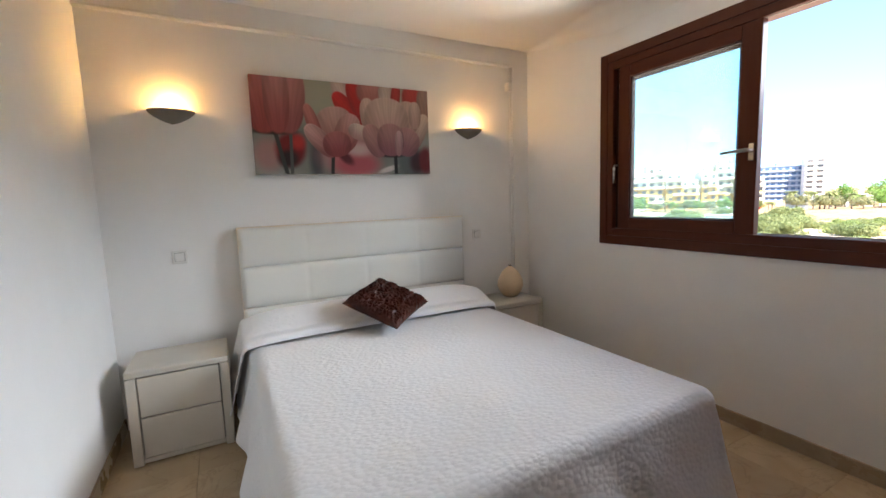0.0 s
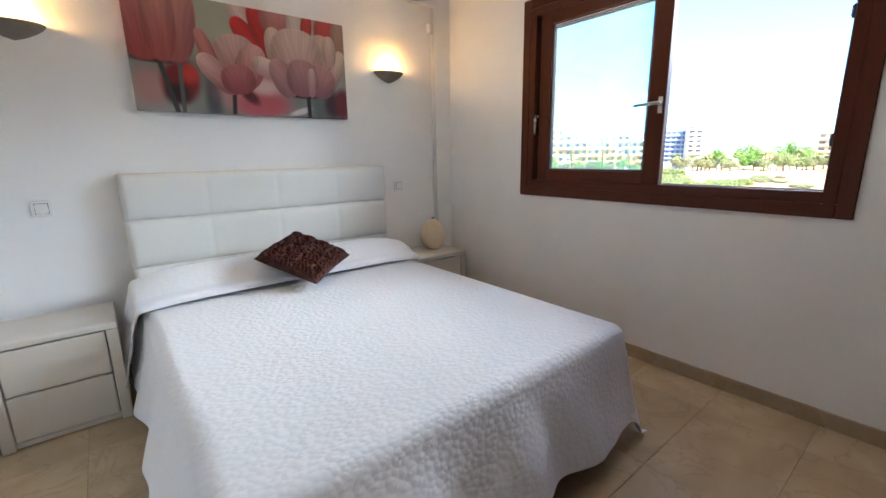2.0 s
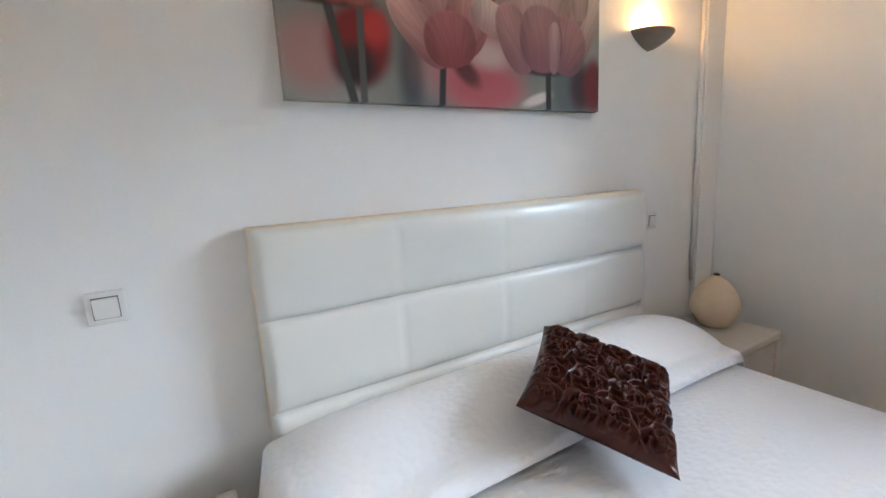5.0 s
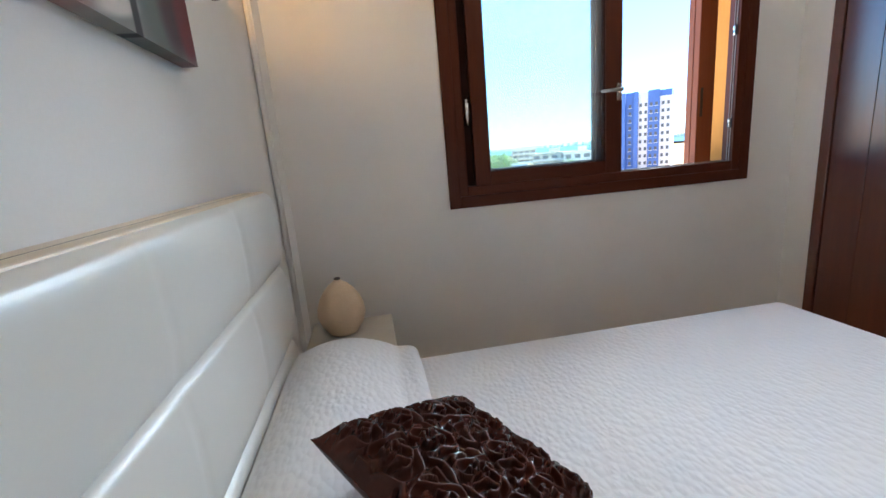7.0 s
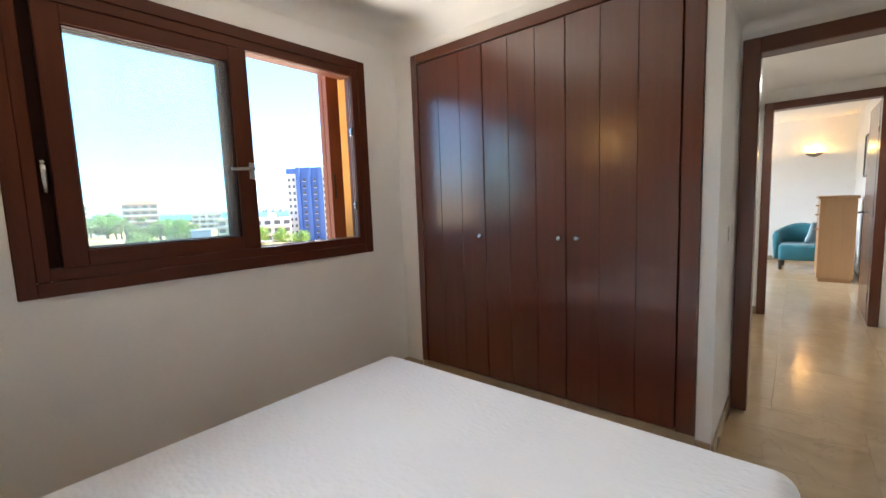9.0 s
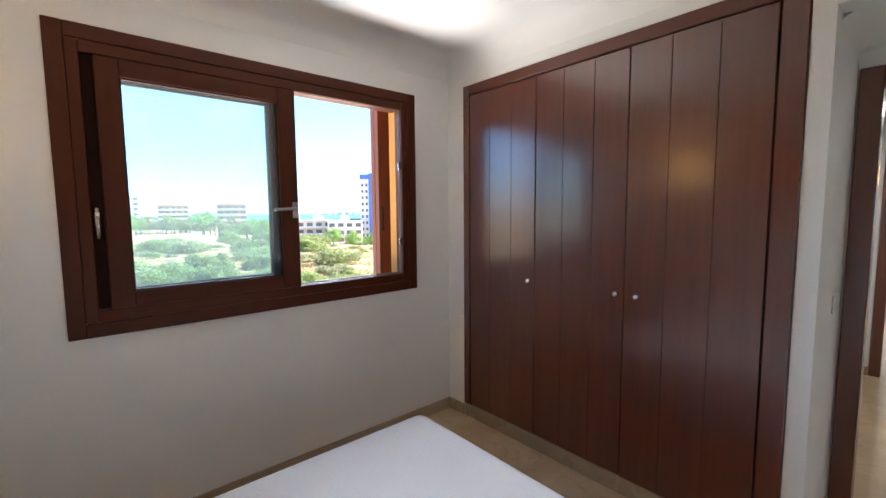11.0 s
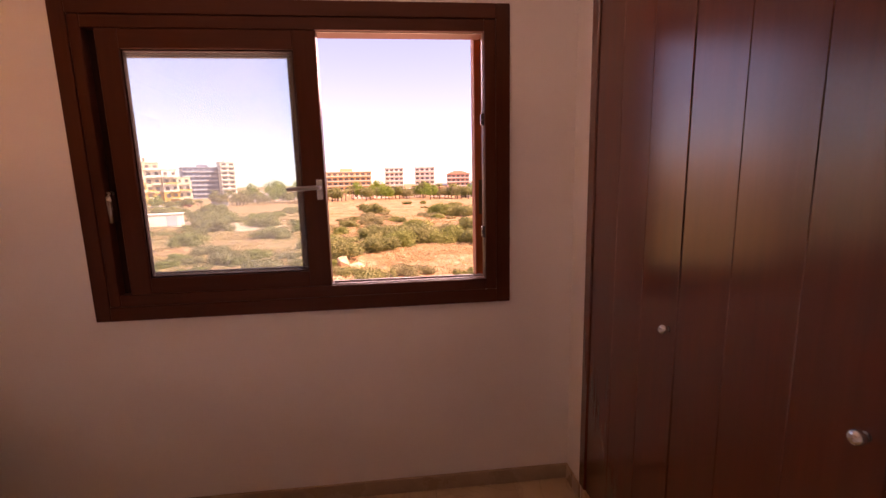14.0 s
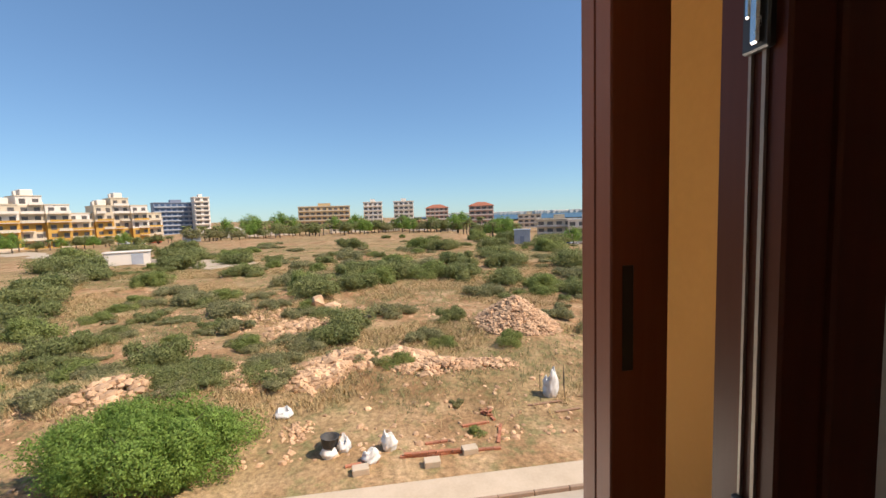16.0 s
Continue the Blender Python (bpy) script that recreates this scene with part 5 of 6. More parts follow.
spots = [  # proto, x, y, scale
    (0, 26.0, 9.6, 1.25), (1, 25.0, 12.6, 0.9), (2, 24.0, 10.8, 0.9), (0, 28.4, 0.6, 1.15), (3, 30.6, 0.4, 1.2), (2, 27.2, 2.0, 0.8), (3, 44, 3.6, 1.6), (0, 47, 0.5, 1.6),
    (1, 50, -2.0, 1.7), (3, 54, -4.0, 1.9), (0, 57, 1.5, 1.9), (0, 31, -6.8, 0.75), (3, 45.5, -15.7, 1.5), (0, 50, -11, 1.6), (1, 52, -8, 1.5), (2, 40, -11.5, 1.2),
    (0, 93, 37, 2.6), (3, 90, 33, 2.4), (0, 81, 22, 2.0), (1, 84, 25, 1.6), (0, 105, 4.4, 2.2), (1, 96, -12, 2.2), (3, 92, -16, 2.0), (3, 81, 51, 2.2), (0, 76, 44, 2.4),
    (1, 34, 21, 1.1), (2, 36, 23.5, 1.2), (0, 40, 26, 1.6), (3, 46, 30, 1.9), (0, 54, 34, 2.0), (2, 60, 37, 2.0), (3, 66, 36, 2.1), (1, 58, 25, 1.5), (2, 50, 19, 1.3),
    (2, 44, 15, 1.3), (3, 62, 16, 1.5), (2, 70, 10, 1.4), (0, 74, 29, 1.9), (4, 22.5, -1.5, 0.9), (1, 21.8, -2.8, 0.55), (4, 20.9, 2.4, 1.0), (2, 23.5, 3.0, 0.9),
    (1, 25.5, -5.5, 0.55), (1, 24.3, -9.0, 0.6), (4, 27.0, -4.4, 1.1), (2, 34, -3.0, 1.1), (4, 36, 4.0, 1.2), (4, 33, 8, 1.3), (2, 38, 10, 1.3), (1, 42, -18, 1.3),
    (0, 38, -20, 1.4), (3, 60, -20, 1.8), (0, 66, -14, 1.9), (3, 72, -22, 2.0), (2, 63, -9, 1.5), (1, 70, -5, 1.5), (2, 80, 3, 1.7), (0, 88, -26, 2.2), (3, 55, -28, 1.9),
    (2, 48, -24, 1.5), (1, 78, -34, 2.0), (4, 30, -14, 1.2), (2, 26, -15.5, 1.1), (3, 34, -24, 1.4), (4, 20.4, 10.8, 1.1), (1, 20.6, 13.6, 0.6), (2, 23.5, 17, 1.1),
    (0, 30, 17, 1.2), (3, 28.5, 25, 1.4), (4, 18.2, -4.9, 0.35), (1, 16.1, -5.2, 0.24), (3, 112, 55, 2.6), (0, 120, 48, 2.6), (1, 100, 60, 2.4), (0, 70, 60, 2.3), (3, 62, 52, 2.2),
    (0, 48, 46, 2.1), (3, 40, 38, 1.8), (2, 52, 8, 1.3), (0, 110, -36, 2.4), (3, 100, -44, 2.4), (1, 120, -30, 2.2), (2, 66, 2, 1.4), (0, 60, -2.5, 1.7), (1, 47.5, 5.5, 1.4)]
rng = random.Random(8)
for pi, x, y, s in spots:
    k = 1.12 if x > 26 else 1.0
    put_bush(protos[pi], x, y, s * k, rng.uniform(0, 360), s * k * rng.uniform(0.85, 1.1))
srng = random.Random(31)
made = 0
while made < 260:
    x = 20 + 110 * srng.random() ** 1.3
    y = srng.uniform(-0.62, 0.68) * x
    if noise.noise(Vector((x * 0.06, y * 0.06, 2.0))) < -0.05 or (x < 24 and -9 < y < 3):
        continue
    made += 1
    s = srng.uniform(0.5, 1.0) * (0.6 + x / 110)
    put_bush(protos[srng.choice((2, 2, 4, 4, 0, 3, 1))], x, y, s, srng.uniform(0, 360), s * srng.uniform(0.7, 1.0))
for b in protos:
    x, y = rng.uniform(130, 150), rng.uniform(-20, 30)
    b.matrix_world = pose(x, y, ground_z(x, y) - 0.05)


def tufts(seed, count, region, size):
    rng = np.random.default_rng(seed)
    x0, x1, y0, y1 = region
    vs, fs = [], []
    made = 0
    while made < count:
        x = x0 + (x1 - x0) * rng.random() ** 1.1 + rng.normal() * 0.8
        y = rng.uniform(y0, y1) * (0.5 + 0.5 * abs(x - x0) / (x1 - x0))
        if noise.noise(Vector((x * 0.16, y * 0.16, 7.0 + seed * 3.1))) < 0.0:
            continue
        z = ground_z(x, y) - 0.02
        made += 1
        for b in range(9):
            a = rng.uniform(0, 6.28)
            h, w = size * rng.uniform(0.35, 1.1), size * 0.045
            lean = rng.uniform(0.4, 1.5) * h
            ox, oy = x + rng.normal() * size * 0.5, y + rng.normal() * size * 0.5
            o = len(vs)
            vs += [(ox - w * math.sin(a), oy + w * math.cos(a), z), (ox + w * math.sin(a), oy - w * math.cos(a), z), (ox + lean * math.cos(a), oy + lean * math.sin(a), z + h)]
            fs.append((o, o + 1, o + 2))
    return vs, [], fs


tagged(part("dry_grass", tufts(3, 34000, (18.5, 95, -52, 56), 0.34), M_straw), "dry straw-coloured grass tufts on the waste ground", "grass", kind="stuff")
tagged(part("green_weeds", tufts(5, 9000, (19, 80, -44, 46), 0.30), M_leaf_grey), "low green weeds on the waste ground", "weeds", kind="stuff")

tagged(part("low_scrub", tufts(9, 9000, (22, 125, -66, 70), 0.30), M_leaf), "low olive green scrub between the bushes", "scrub", kind="stuff")


# ---- rubble ----
def rocks(seed, places):
    """Angular stones, one bmesh-free mesh: places are (x, y, z, size)."""
    rng = np.random.default_rng(seed)
    t = (1 + 5 ** 0.5) / 2
    base = np.array([(-1, t, 0), (1, t, 0), (-1, -t, 0), (1, -t, 0), (0, -1, t), (0, 1, t), (0, -1, -t), (0, 1, -t), (t, 0, -1), (t, 0, 1), (-t, 0, -1), (-t, 0, 1)]) / 1.9
    faces = np.array([(0, 11, 5), (0, 5, 1), (0, 1, 7), (0, 7, 10), (0, 10, 11), (1, 5, 9), (5, 11, 4), (11, 10, 2), (10, 7, 6), (7, 1, 8),
                      (3, 9, 4), (3, 4, 2), (3, 2, 6), (3, 6, 8), (3, 8, 9), (4, 9, 5), (2, 4, 11), (6, 2, 10), (8, 6, 7), (9, 8, 1)])
    vs, fs = [], []
    for k, (x, y, z, s) in enumerate(places):
        w = base * (1 + rng.uniform(-0.28, 0.28, (12, 1))) * np.array([rng.uniform(0.7, 1.3), rng.uniform(0.7, 1.3), rng.uniform(0.5, 0.9)]) * s
        a = rng.uniform(0, 6.28)
        w = w @ np.array([(math.cos(a), math.sin(a), 0), (-math.sin(a), math.cos(a), 0), (0, 0, 1)])
        vs += (w + np.array([x, y, z])).tolist()
        fs += (faces + 12 * k).tolist()
    return vs, [], fs


def heap(seed, cx, cy, rx, ry, h, count, s0, s1):
    rng = random.Random(seed)
    out = []
    for _ in range(count):
        a, r = rng.uniform(0, 6.28), rng.random() ** 0.6
        x, y = cx + rx * r * math.cos(a), cy + ry * r * math.sin(a)
        out.append((x, y, ground_z(x, y) + h * max(0, 1 - r) * rng.uniform(0.85, 1.05), 1.2 * (s0 + (s1 - s0) * rng.random() ** 1.6)))
    return out


def rubble(label, seed, places):
    tagged(part("rubble", rocks(seed, places), M_rock), label, "rubble", kind="stuff")


rubble("heap of pale orange limestone rubble", 1, heap(1, 28.0, -10.6, 3.4, 2.7, 1.15, 3200, 0.05, 0.15))
rubble("bank of broken limestone across the waste ground", 2, heap(2, 21.2, 0.9, 1.0, 1.5, 0.35, 380, 0.05, 0.19) + heap(3, 23.0, -0.6, 1.5, 2.2, 0.5, 900, 0.05, 0.26)
       + heap(4, 23.6, -2.8, 1.5, 2.0, 0.45, 700, 0.05, 0.24) + heap(5, 21.4, -4.6, 1.0, 2.2, 0.3, 620, 0.04, 0.16) + heap(6, 21.6, -7.0, 1.0, 1.6, 0.25, 280, 0.04, 0.15))
rubble("stones by the large bush", 3, heap(7, 21.6, 3.4, 1.3, 1.3, 0.3, 300, 0.05, 0.17) + heap(8, 20.8, 8.3, 1.6, 2.0, 0.3, 260, 0.06, 0.2) + heap(9, 17.4, 0.9, 0.7, 0.6, 0.08, 90, 0.03, 0.08))
rubble("broken stones strewn through the scrub", 6, heap(11, 23.6, 4.6, 1.6, 1.5, 0.2, 420, 0.04, 0.14) + heap(12, 32.0, 3.2, 3.4, 2.4, 0.2, 420, 0.05, 0.24) + heap(13, 36.0, 8.0, 4.0, 3.0, 0.1, 160, 0.06, 0.22))
rng = random.Random(21)
loose = []
for _ in range(1500):
    x = 15.5 + 50 * rng.random() ** 2
    y = rng.uniform(-16, 22) * (0.5 + x / 70)
    loose.append((x, y, ground_z(x, y), rng.uniform(0.02, 0.10) * (1 + x / 50)))
rubble("loose stones strewn over the dry ground", 4, loose)
slabs = [(39.5, 10.2, 0.9), (40.5, 3.4, 1.1), (38.8, 1.8, 0.7), (37.0, -0.5, 0.5)]
rubble("flat pale rock slabs in the scrub", 5, [(x, y, ground_z(x, y), s) for x, y, s in slabs])


# ---- things left on the building plot ----
def sack(x, y, r, h, label, seed):
    rng = random.Random(seed)
    n, k = 22, 12
    bm = bmesh.new()
    rows = []
    for j in range(k + 1):
        f = j / k
        rad = r * (0.92 + 0.20 * math.sin(f * 3.6) - 0.18 * f) * (1.0 if j else 0.9)
        rows.append([bm.verts.new((rad * (1 + 0.42 * noise.noise(Vector((3 * math.cos(6.28 * i / n), 3 * math.sin(6.28 * i / n), f * 3 + seed)))) * math.cos(6.28 * i / n),
                                   rad * (1 + 0.42 * noise.noise(Vector((3 * math.cos(6.28 * i / n), 3 * math.sin(6.28 * i / n), f * 3 + seed + 9)))) * math.sin(6.28 * i / n),
                                   h * f + h * f ** 2 * (0.22 * math.sin(6.28 * i / n + seed * 2) + 0.16 * math.sin(6.28 * i / n * 3 + seed)))) for i in range(n)])
    inner = [bm.verts.new((v.co.x * 0.9, v.co.y * 0.9, v.co.z - 0.02)) for v in rows[-1]]
    low = [bm.verts.new((v.co.x * 0.85, v.co.y * 0.85, v.co.z - 0.32 * h)) for v in rows[-1]]
    rows += [inner, low]
    for a, b in zip(rows, rows[1:]):
        for i in range(n):
            bm.faces.new([a[i], a[(i + 1) % n], b[(i + 1) % n], b[i]])
    bm.faces.new(rows[0])
    bm.faces.new(low)
    s = part("rubble_sack", bm, M_sack, smooth=True)
    s.matrix_world = pose(x, y, ground_z(x, y) - 0.02)
    tagged(s, label, "sack", group="white rubble sacks")


sack(15.95, -0.80, 0.20, 0.40, "open white woven sack of rubble", 1)
sack(15.20, -1.66, 0.26, 0.34, "slumped white woven sack of rubble", 2)
sack(15.75, -2.25, 0.23, 0.50, "open white woven sack with upright rim", 3)
sack(18.55, 1.60, 0.30, 0.26, "flattened white sack on the dry ground", 4)
sack(18.3, -8.80, 0.28, 0.95, "tall filled white sack by the iron posts", 5)
sack(15.7, -0.36, 0.23, 0.30, "white sack under a black tub", 6)


def tub(x, y, z, r, label, tilt=0):
    t = part("rubber_tub", lathe([(0.001, 0), (r * 0.72, 0), (r * 0.78, 0.03), (r, 0.32), (r * 1.06, 0.33), (r * 1.05, 0.345), (r * 0.96, 0.335), (r * 0.74, 0.04), (0.001, 0.03)], 24), M_tub, smooth=True)
    t.matrix_world = pose(x, y, z, tilt, 0, 0)
    tagged(t, label, "tub", group="black builder's tubs")


tub(16.25, -0.36, ground_z(16.2, -0.36), 0.28, "black rubber builder's tub on the ground")
tub(15.7, -0.36, ground_z(15.7, -0.36) + 0.30, 0.26, "black rubber builder's tub on a white sack", 6)
M_brick = surface("red_hollow_brick", (0.42, 0.17, 0.095), (0.33, 0.12, 0.065), rough=0.9, scale=6, grain=40, bump=0.3, bump_dist=0.004, rnd=0.2)
brick_mesh = bpy.data.meshes.new("brick")
bm = box(-0.12, -0.055, 0.0, 0.12, 0.055, 0.075, bevel=0.006)
bm.to_mesh(brick_mesh)
bm.free()
brick_mesh.materials.append(M_brick)
brng = random.Random(5)


def brick_row(x0, y0, x1, y1, courses, label):
    """A low dry-laid row of bricks on the ground."""
    d = Vector((x1 - x0, y1 - y0, 0))
    gz = ground_z((x0 + x1) / 2, (y0 + y1) / 2)
    row = thing("brick_row", label, "bricks", x0, y0, gz, math.degrees(math.atan2(d.y, d.x)), group="brick rows on the building plot")
    n = max(2, int(d.length / 0.25))
    for c in range(courses):
        for k in range(n - c):
            ob = new("brick", brick_mesh)
            ob.parent = row
            ob.matrix_basis = pose(0.125 + 0.25 * (k + 0.5 * c), brng.uniform(-0.012, 0.012), 0.076 * c - 0.01, 0, 0, brng.uniform(-4, 4))


brick_row(14.95, -0.90, 15.08, -2.05, 1, "short row of red bricks on the dry ground")
brick_row(15.12, -2.55, 15.02, -4.55, 2, "long low row of red bricks on the dry ground")
brick_row(15.02, -4.98, 14.98, -5.75, 1, "end of a red brick row on the ground")
brick_row(15.75, -3.4, 15.8, -4.2, 1, "single course of red bricks on the plot")
brick_row(16.6, -4.8, 16.7, -6.0, 1, "thin course of red bricks on the plot")
brick_row(15.3, -5.75, 16.5, -6.15, 1, "red bricks lying across the plot")
for x, y, z, a, t in ((17.35, -5.75, 0.0, 20, 0), (17.15, -5.95, 0.0, 75, 0), (17.45, -6.05, 0.0, -30, 0), (17.25, -5.82, 0.078, 50, 8), (17.6, -5.85, 0.0, 100, 0), (16.9, -6.0, 0.0, 10, 0)):
    ob = new("loose_brick", brick_mesh)
    ob.matrix_world = pose(x, y, ground_z(x, y) + z - 0.005, t, 0, a)
    tagged(ob, "loose red brick tumbled on the plot", "brick", group="loose bricks")
for x0, y0, x1, y1, w, lbl in ((17.6, -7.6, 17.7, -9.0, 0.12, "thin board beside the tall sack"), (16.9, -8.4, 17.0, -9.4, 0.10, "pale weathered board on the plot")):
    d = Vector((x1 - x0, y1 - y0, 0))
    p = part("plank", box(-d.length / 2, -w / 2, 0, d.length / 2, w / 2, 0.05, bevel=0.006), M_plank)
    p.matrix_world = pose((x0 + x1) / 2, (y0 + y1) / 2, ground_z((x0 + x1) / 2, (y0 + y1) / 2) + 0.01, 0, 0, math.degrees(math.atan2(d.y, d.x)))
    tagged(p, lbl, "plank", group="planks on the building plot")
for x, y in ((14.60, -1.38), (14.55, -3.48), (14.98, -4.72)):
    p = part("concrete_block", box(-0.16, -0.24, 0, 0.16, 0.24, 0.20, bevel=0.015), M_concrete)
    p.matrix_world = pose(x, y, G0 - 0.01, 0, 0, rng.uniform(-8, 8))
    tagged(p, "rough pale concrete block beside the pavement", "block", group="concrete blocks")
for x, y in ((17.9, -8.2), (18.1, -9.3), (18.6, -9.5)):
    p = part("iron_post", tube([(0, 0, -0.1), (0.02, 0, 1.05)], 0.014, 8), M_bark)
    p.matrix_world = pose(x, y, ground_z(x, y))
    tagged(p, "thin rusty iron post stuck in the ground", "post", group="iron posts")


# ---- buildings ----
def at_az(az, dist):
    a = radians(az)
    return 2.66 + dist * math.cos(a), -2.2 + dist * math.sin(a)


def shutter_window(parent, x, y, z, w, h, depth=0.25, mat=None, name="window"):
    return part(name, box(x - w / 2, y - 0.04, z, x + w / 2, y + depth, z + h), mat or M_darkwin, parent)


def terrace_block(az, dist, width, floors, seed, lower):
    """A stepped apartment block: ochre lower storeys, white upper ones, deep balconies and roof turrets."""
    x, y = at_az(az, dist)
    b = thing("apartment_building", "stepped ochre and white apartment building with balconies", "building", x, y, G0 - 0.3, az - 90 + 14, group="stepped apartment buildings")
    # local y axis runs from the facade (0) backwards
    rng = random.Random(seed)
    bays = 5
    bw = width / bays
    fh = 3.1
    for k in range(bays):
        n = floors - (2, 1, 0, 1, 2)[k]
        off = (0.0, -2.2, -0.6, -2.8, 0.4)[k]
        xa, xb = -width / 2 + k * bw, -width / 2 + (k + 1) * bw
        for f in range(n):
            mat = (M_yellow if k % 2 or rng.random() < 0.35 else M_cream) if f < lower - rng.choice((0, 0, 1, 2)) else (M_white if rng.random() < 0.7 else M_cream)
            part("wall", box(xa + 0.02, off + (0.9 if f == n - 1 else 0), f * fh, xb - 0.02, 12, (f + 1) * fh), mat, b)
            win_n = 2
            for wv in range(win_n):
                wx = xa + bw * (wv + 0.5) / win_n
                shutter_window(b, wx, off + (0.9 if f == n - 1 else 0) - 0.02, f * fh + 0.5, bw * 0.24, 1.8, 0.3)
            ba, bb = rng.choice(((0.4, 0.4), (0.4, bw * 0.45), (bw * 0.4, 0.4), (0.4, 0.4)))
            bal = part("balcony", box(xa + ba, off - 1.7, f * fh + 0.02, xb - bb, off, f * fh + 0.22), M_white, b)
            part("parapet", box(xa + ba, off - 1.72, f * fh + 0.22, xb - bb, off - 1.55, f * fh + 0.95), M_white if f >= lower else (M_cream if (f + k) % 2 else M_yellow), bal)
        part("roof", box(xa - 0.1, off + 0.7, n * fh, xb + 0.1, 12.2, n * fh + 0.35), M_cream, b)
        if k in (1, 2):
            part("turret", box(xa + bw * 0.3, off + 4, n * fh + 0.35, xa + bw * 0.8, 9, n * fh + 2.6, bevel=0.2), M_white, b)
            part("chimney", box(xa + bw * 0.1, off + 5, n * fh + 0.35, xa + bw * 0.2, 6.2, n * fh + 2.0), M_white, b)
    return b


terrace_block(35.6, 205, 34, 6, 1, 4)
terrace_block(28.6, 220, 30, 6, 2, 4)
terrace_block(44.0, 200, 34, 6, 3, 4)
terrace_block(52.5, 205, 34, 6, 4, 4)


def slab_block(az, dist, w, floors, label, wall, win, fh=3.0, roof=None, depth=12, bays=6, turn=0, sink=0.3, band=None, hip=0.0):
    x, y = at_az(az, dist)
    b = thing("apartment_building", label, "building", x, y, ground_z(x, y) - sink, az - 90 + turn)
    H = floors * fh
    part("wall", box(-w / 2, 0, 0, w / 2, depth, H), wall, b)
    for f in range(floors):
        for k in range(bays):
            bw = w / bays
            shutter_window(b, -w / 2 + (k + 0.5) * bw, 0, f * fh + 0.9, bw * 0.62, 1.5, 0.3, win)
        part("balcony", box(-w / 2 + 0.3, -1.2, f * fh + 0.1, w / 2 - 0.3, 0.0, f * fh + 0.85), band or wall, b)
    if hip:
        bm = bmesh.new()
        o = 0.8
        v = [bm.verts.new(p) for p in ((-w / 2 - o, -o, H), (w / 2 + o, -o, H), (w / 2 + o, depth + o, H), (-w / 2 - o, depth + o, H), (-w / 6, depth / 2, H + hip), (w / 6, depth / 2, H + hip))]
        for q in ((0, 1, 5, 4), (1, 2, 5), (2, 3, 4, 5), (3, 0, 4), (3, 2, 1, 0)):
            bm.faces.new([v[i] for i in q])
        part("roof", bm, roof or M_red, b)
    else:
        part("roof", box(-w / 2 - 0.3, -0.4, H, w / 2 + 0.3, depth + 0.3, H + 0.5), roof or wall, b)
        part("stair_head", box(-w / 8, depth * 0.3, H + 0.5, w / 8, depth * 0.7, H + 2.4), wall, b)
    return b


slab_block(23.4, 330, 26, 7, "long blue-grey apartment building with glazed balconies", M_bluegrey, M_bluewin, 3.0, bays=8, band=M_greymetal, turn=10)
slab_block(20.9, 322, 9, 8, "white stair tower of the blue-grey building", M_white, M_darkwin, 3.0, bays=2, turn=10)
slab_block(6.9, 290, 33, 5, "long ochre apartment building with a flat roof", M_sand, M_darkwin, 3.1, roof=M_cream, bays=9, band=M_cream)
slab_block(0.6, 300, 13, 6, "narrow rose and white apartment block", M_white, M_darkwin, 3.0, roof=M_white, bays=4, band=M_white)
slab_block(-3.5, 300, 14, 6, "narrow rose and white apartment block with roof room", M_white, M_darkwin, 3.0, roof=M_white, bays=4, band=M_white)
slab_block(-8.0, 320, 17, 5, "pale apartment block with a red pyramid roof", M_pink, M_darkwin, 3.0, bays=5, band=M_white, hip=2.6)
slab_block(-14.0, 260, 15, 5, "rose apartment block with a stepped red roof", M_pink, M_darkwin, 3.0, bays=4, band=M_white, hip=2.4, sink=-2.0)
slab_block(-24.2, 190, 19, 3, "low pale apartment house near the bay", M_cream, M_darkwin, 3.0, bays=5, band=M_white, sink=-1)
slab_block(-27.6, 175, 14, 3, "low white house near the bay", M_white, M_darkwin, 3.0, bays=4, band=M_white, sink=-1)
slab_block(-20.4, 300, 16, 3, "low pale house by the sea front", M_cream, M_darkwin, 3.0, bays=4, band=M_white, sink=-3)


def tower(az, dist):
    x, y = at_az(az, dist)
    b = thing("tower_block", "tall cobalt blue and white apartment tower", "building", x, y, ground_z(x, y) - 0.3, az - 90 - 8)
    fh, n = 2.75, 11
    cols = ((-13, -9, M_white, 0.0, 1), (-9, -7.4, M_blue, -0.8, 0), (-7.4, -4.4, M_blue, 0.6, 1), (-4.4, -3.0, M_blue, -0.8, 0), (-3.0, 0.0, M_blue, 0.6, 1),
            (0.0, 1.6, M_blue, -0.8, 0), (1.6, 5.0, M_white, 0.0, 1), (5.0, 9.0, M_blue, -0.5, 1), (9.0, 13, M_white, 0.0, 1))
    for xa, xb, mat, off, wins in cols:
        part("wall", box(xa + 0.01, off, 0, xb - 0.01, 14, n * fh + (1.0 if mat == M_blue else 0.4)), mat, b)
        if xa < -12 or xb > 12:
            part("parapet", box(xa, off - 0.03, n * fh - 1.6, xb, 14.02, n * fh + 0.6), M_blue, b)
        for f in range(n - 1):
            for q in range(wins):
                cx = (xa + xb) / 2
                for dx in ((-0.9, 0.9) if xb - xa > 3.2 else (0,)):
                    shutter_window(b, cx + dx, off - 0.02, f * fh + 0.8, 0.9, 1.2, 0.2)
                    part("ledge", box(cx + dx - 0.65, off - 0.5, f * fh + 0.55, cx + dx + 0.65, off, f * fh + 0.75), M_white, b)
    return b


tower(-33.6, 185)


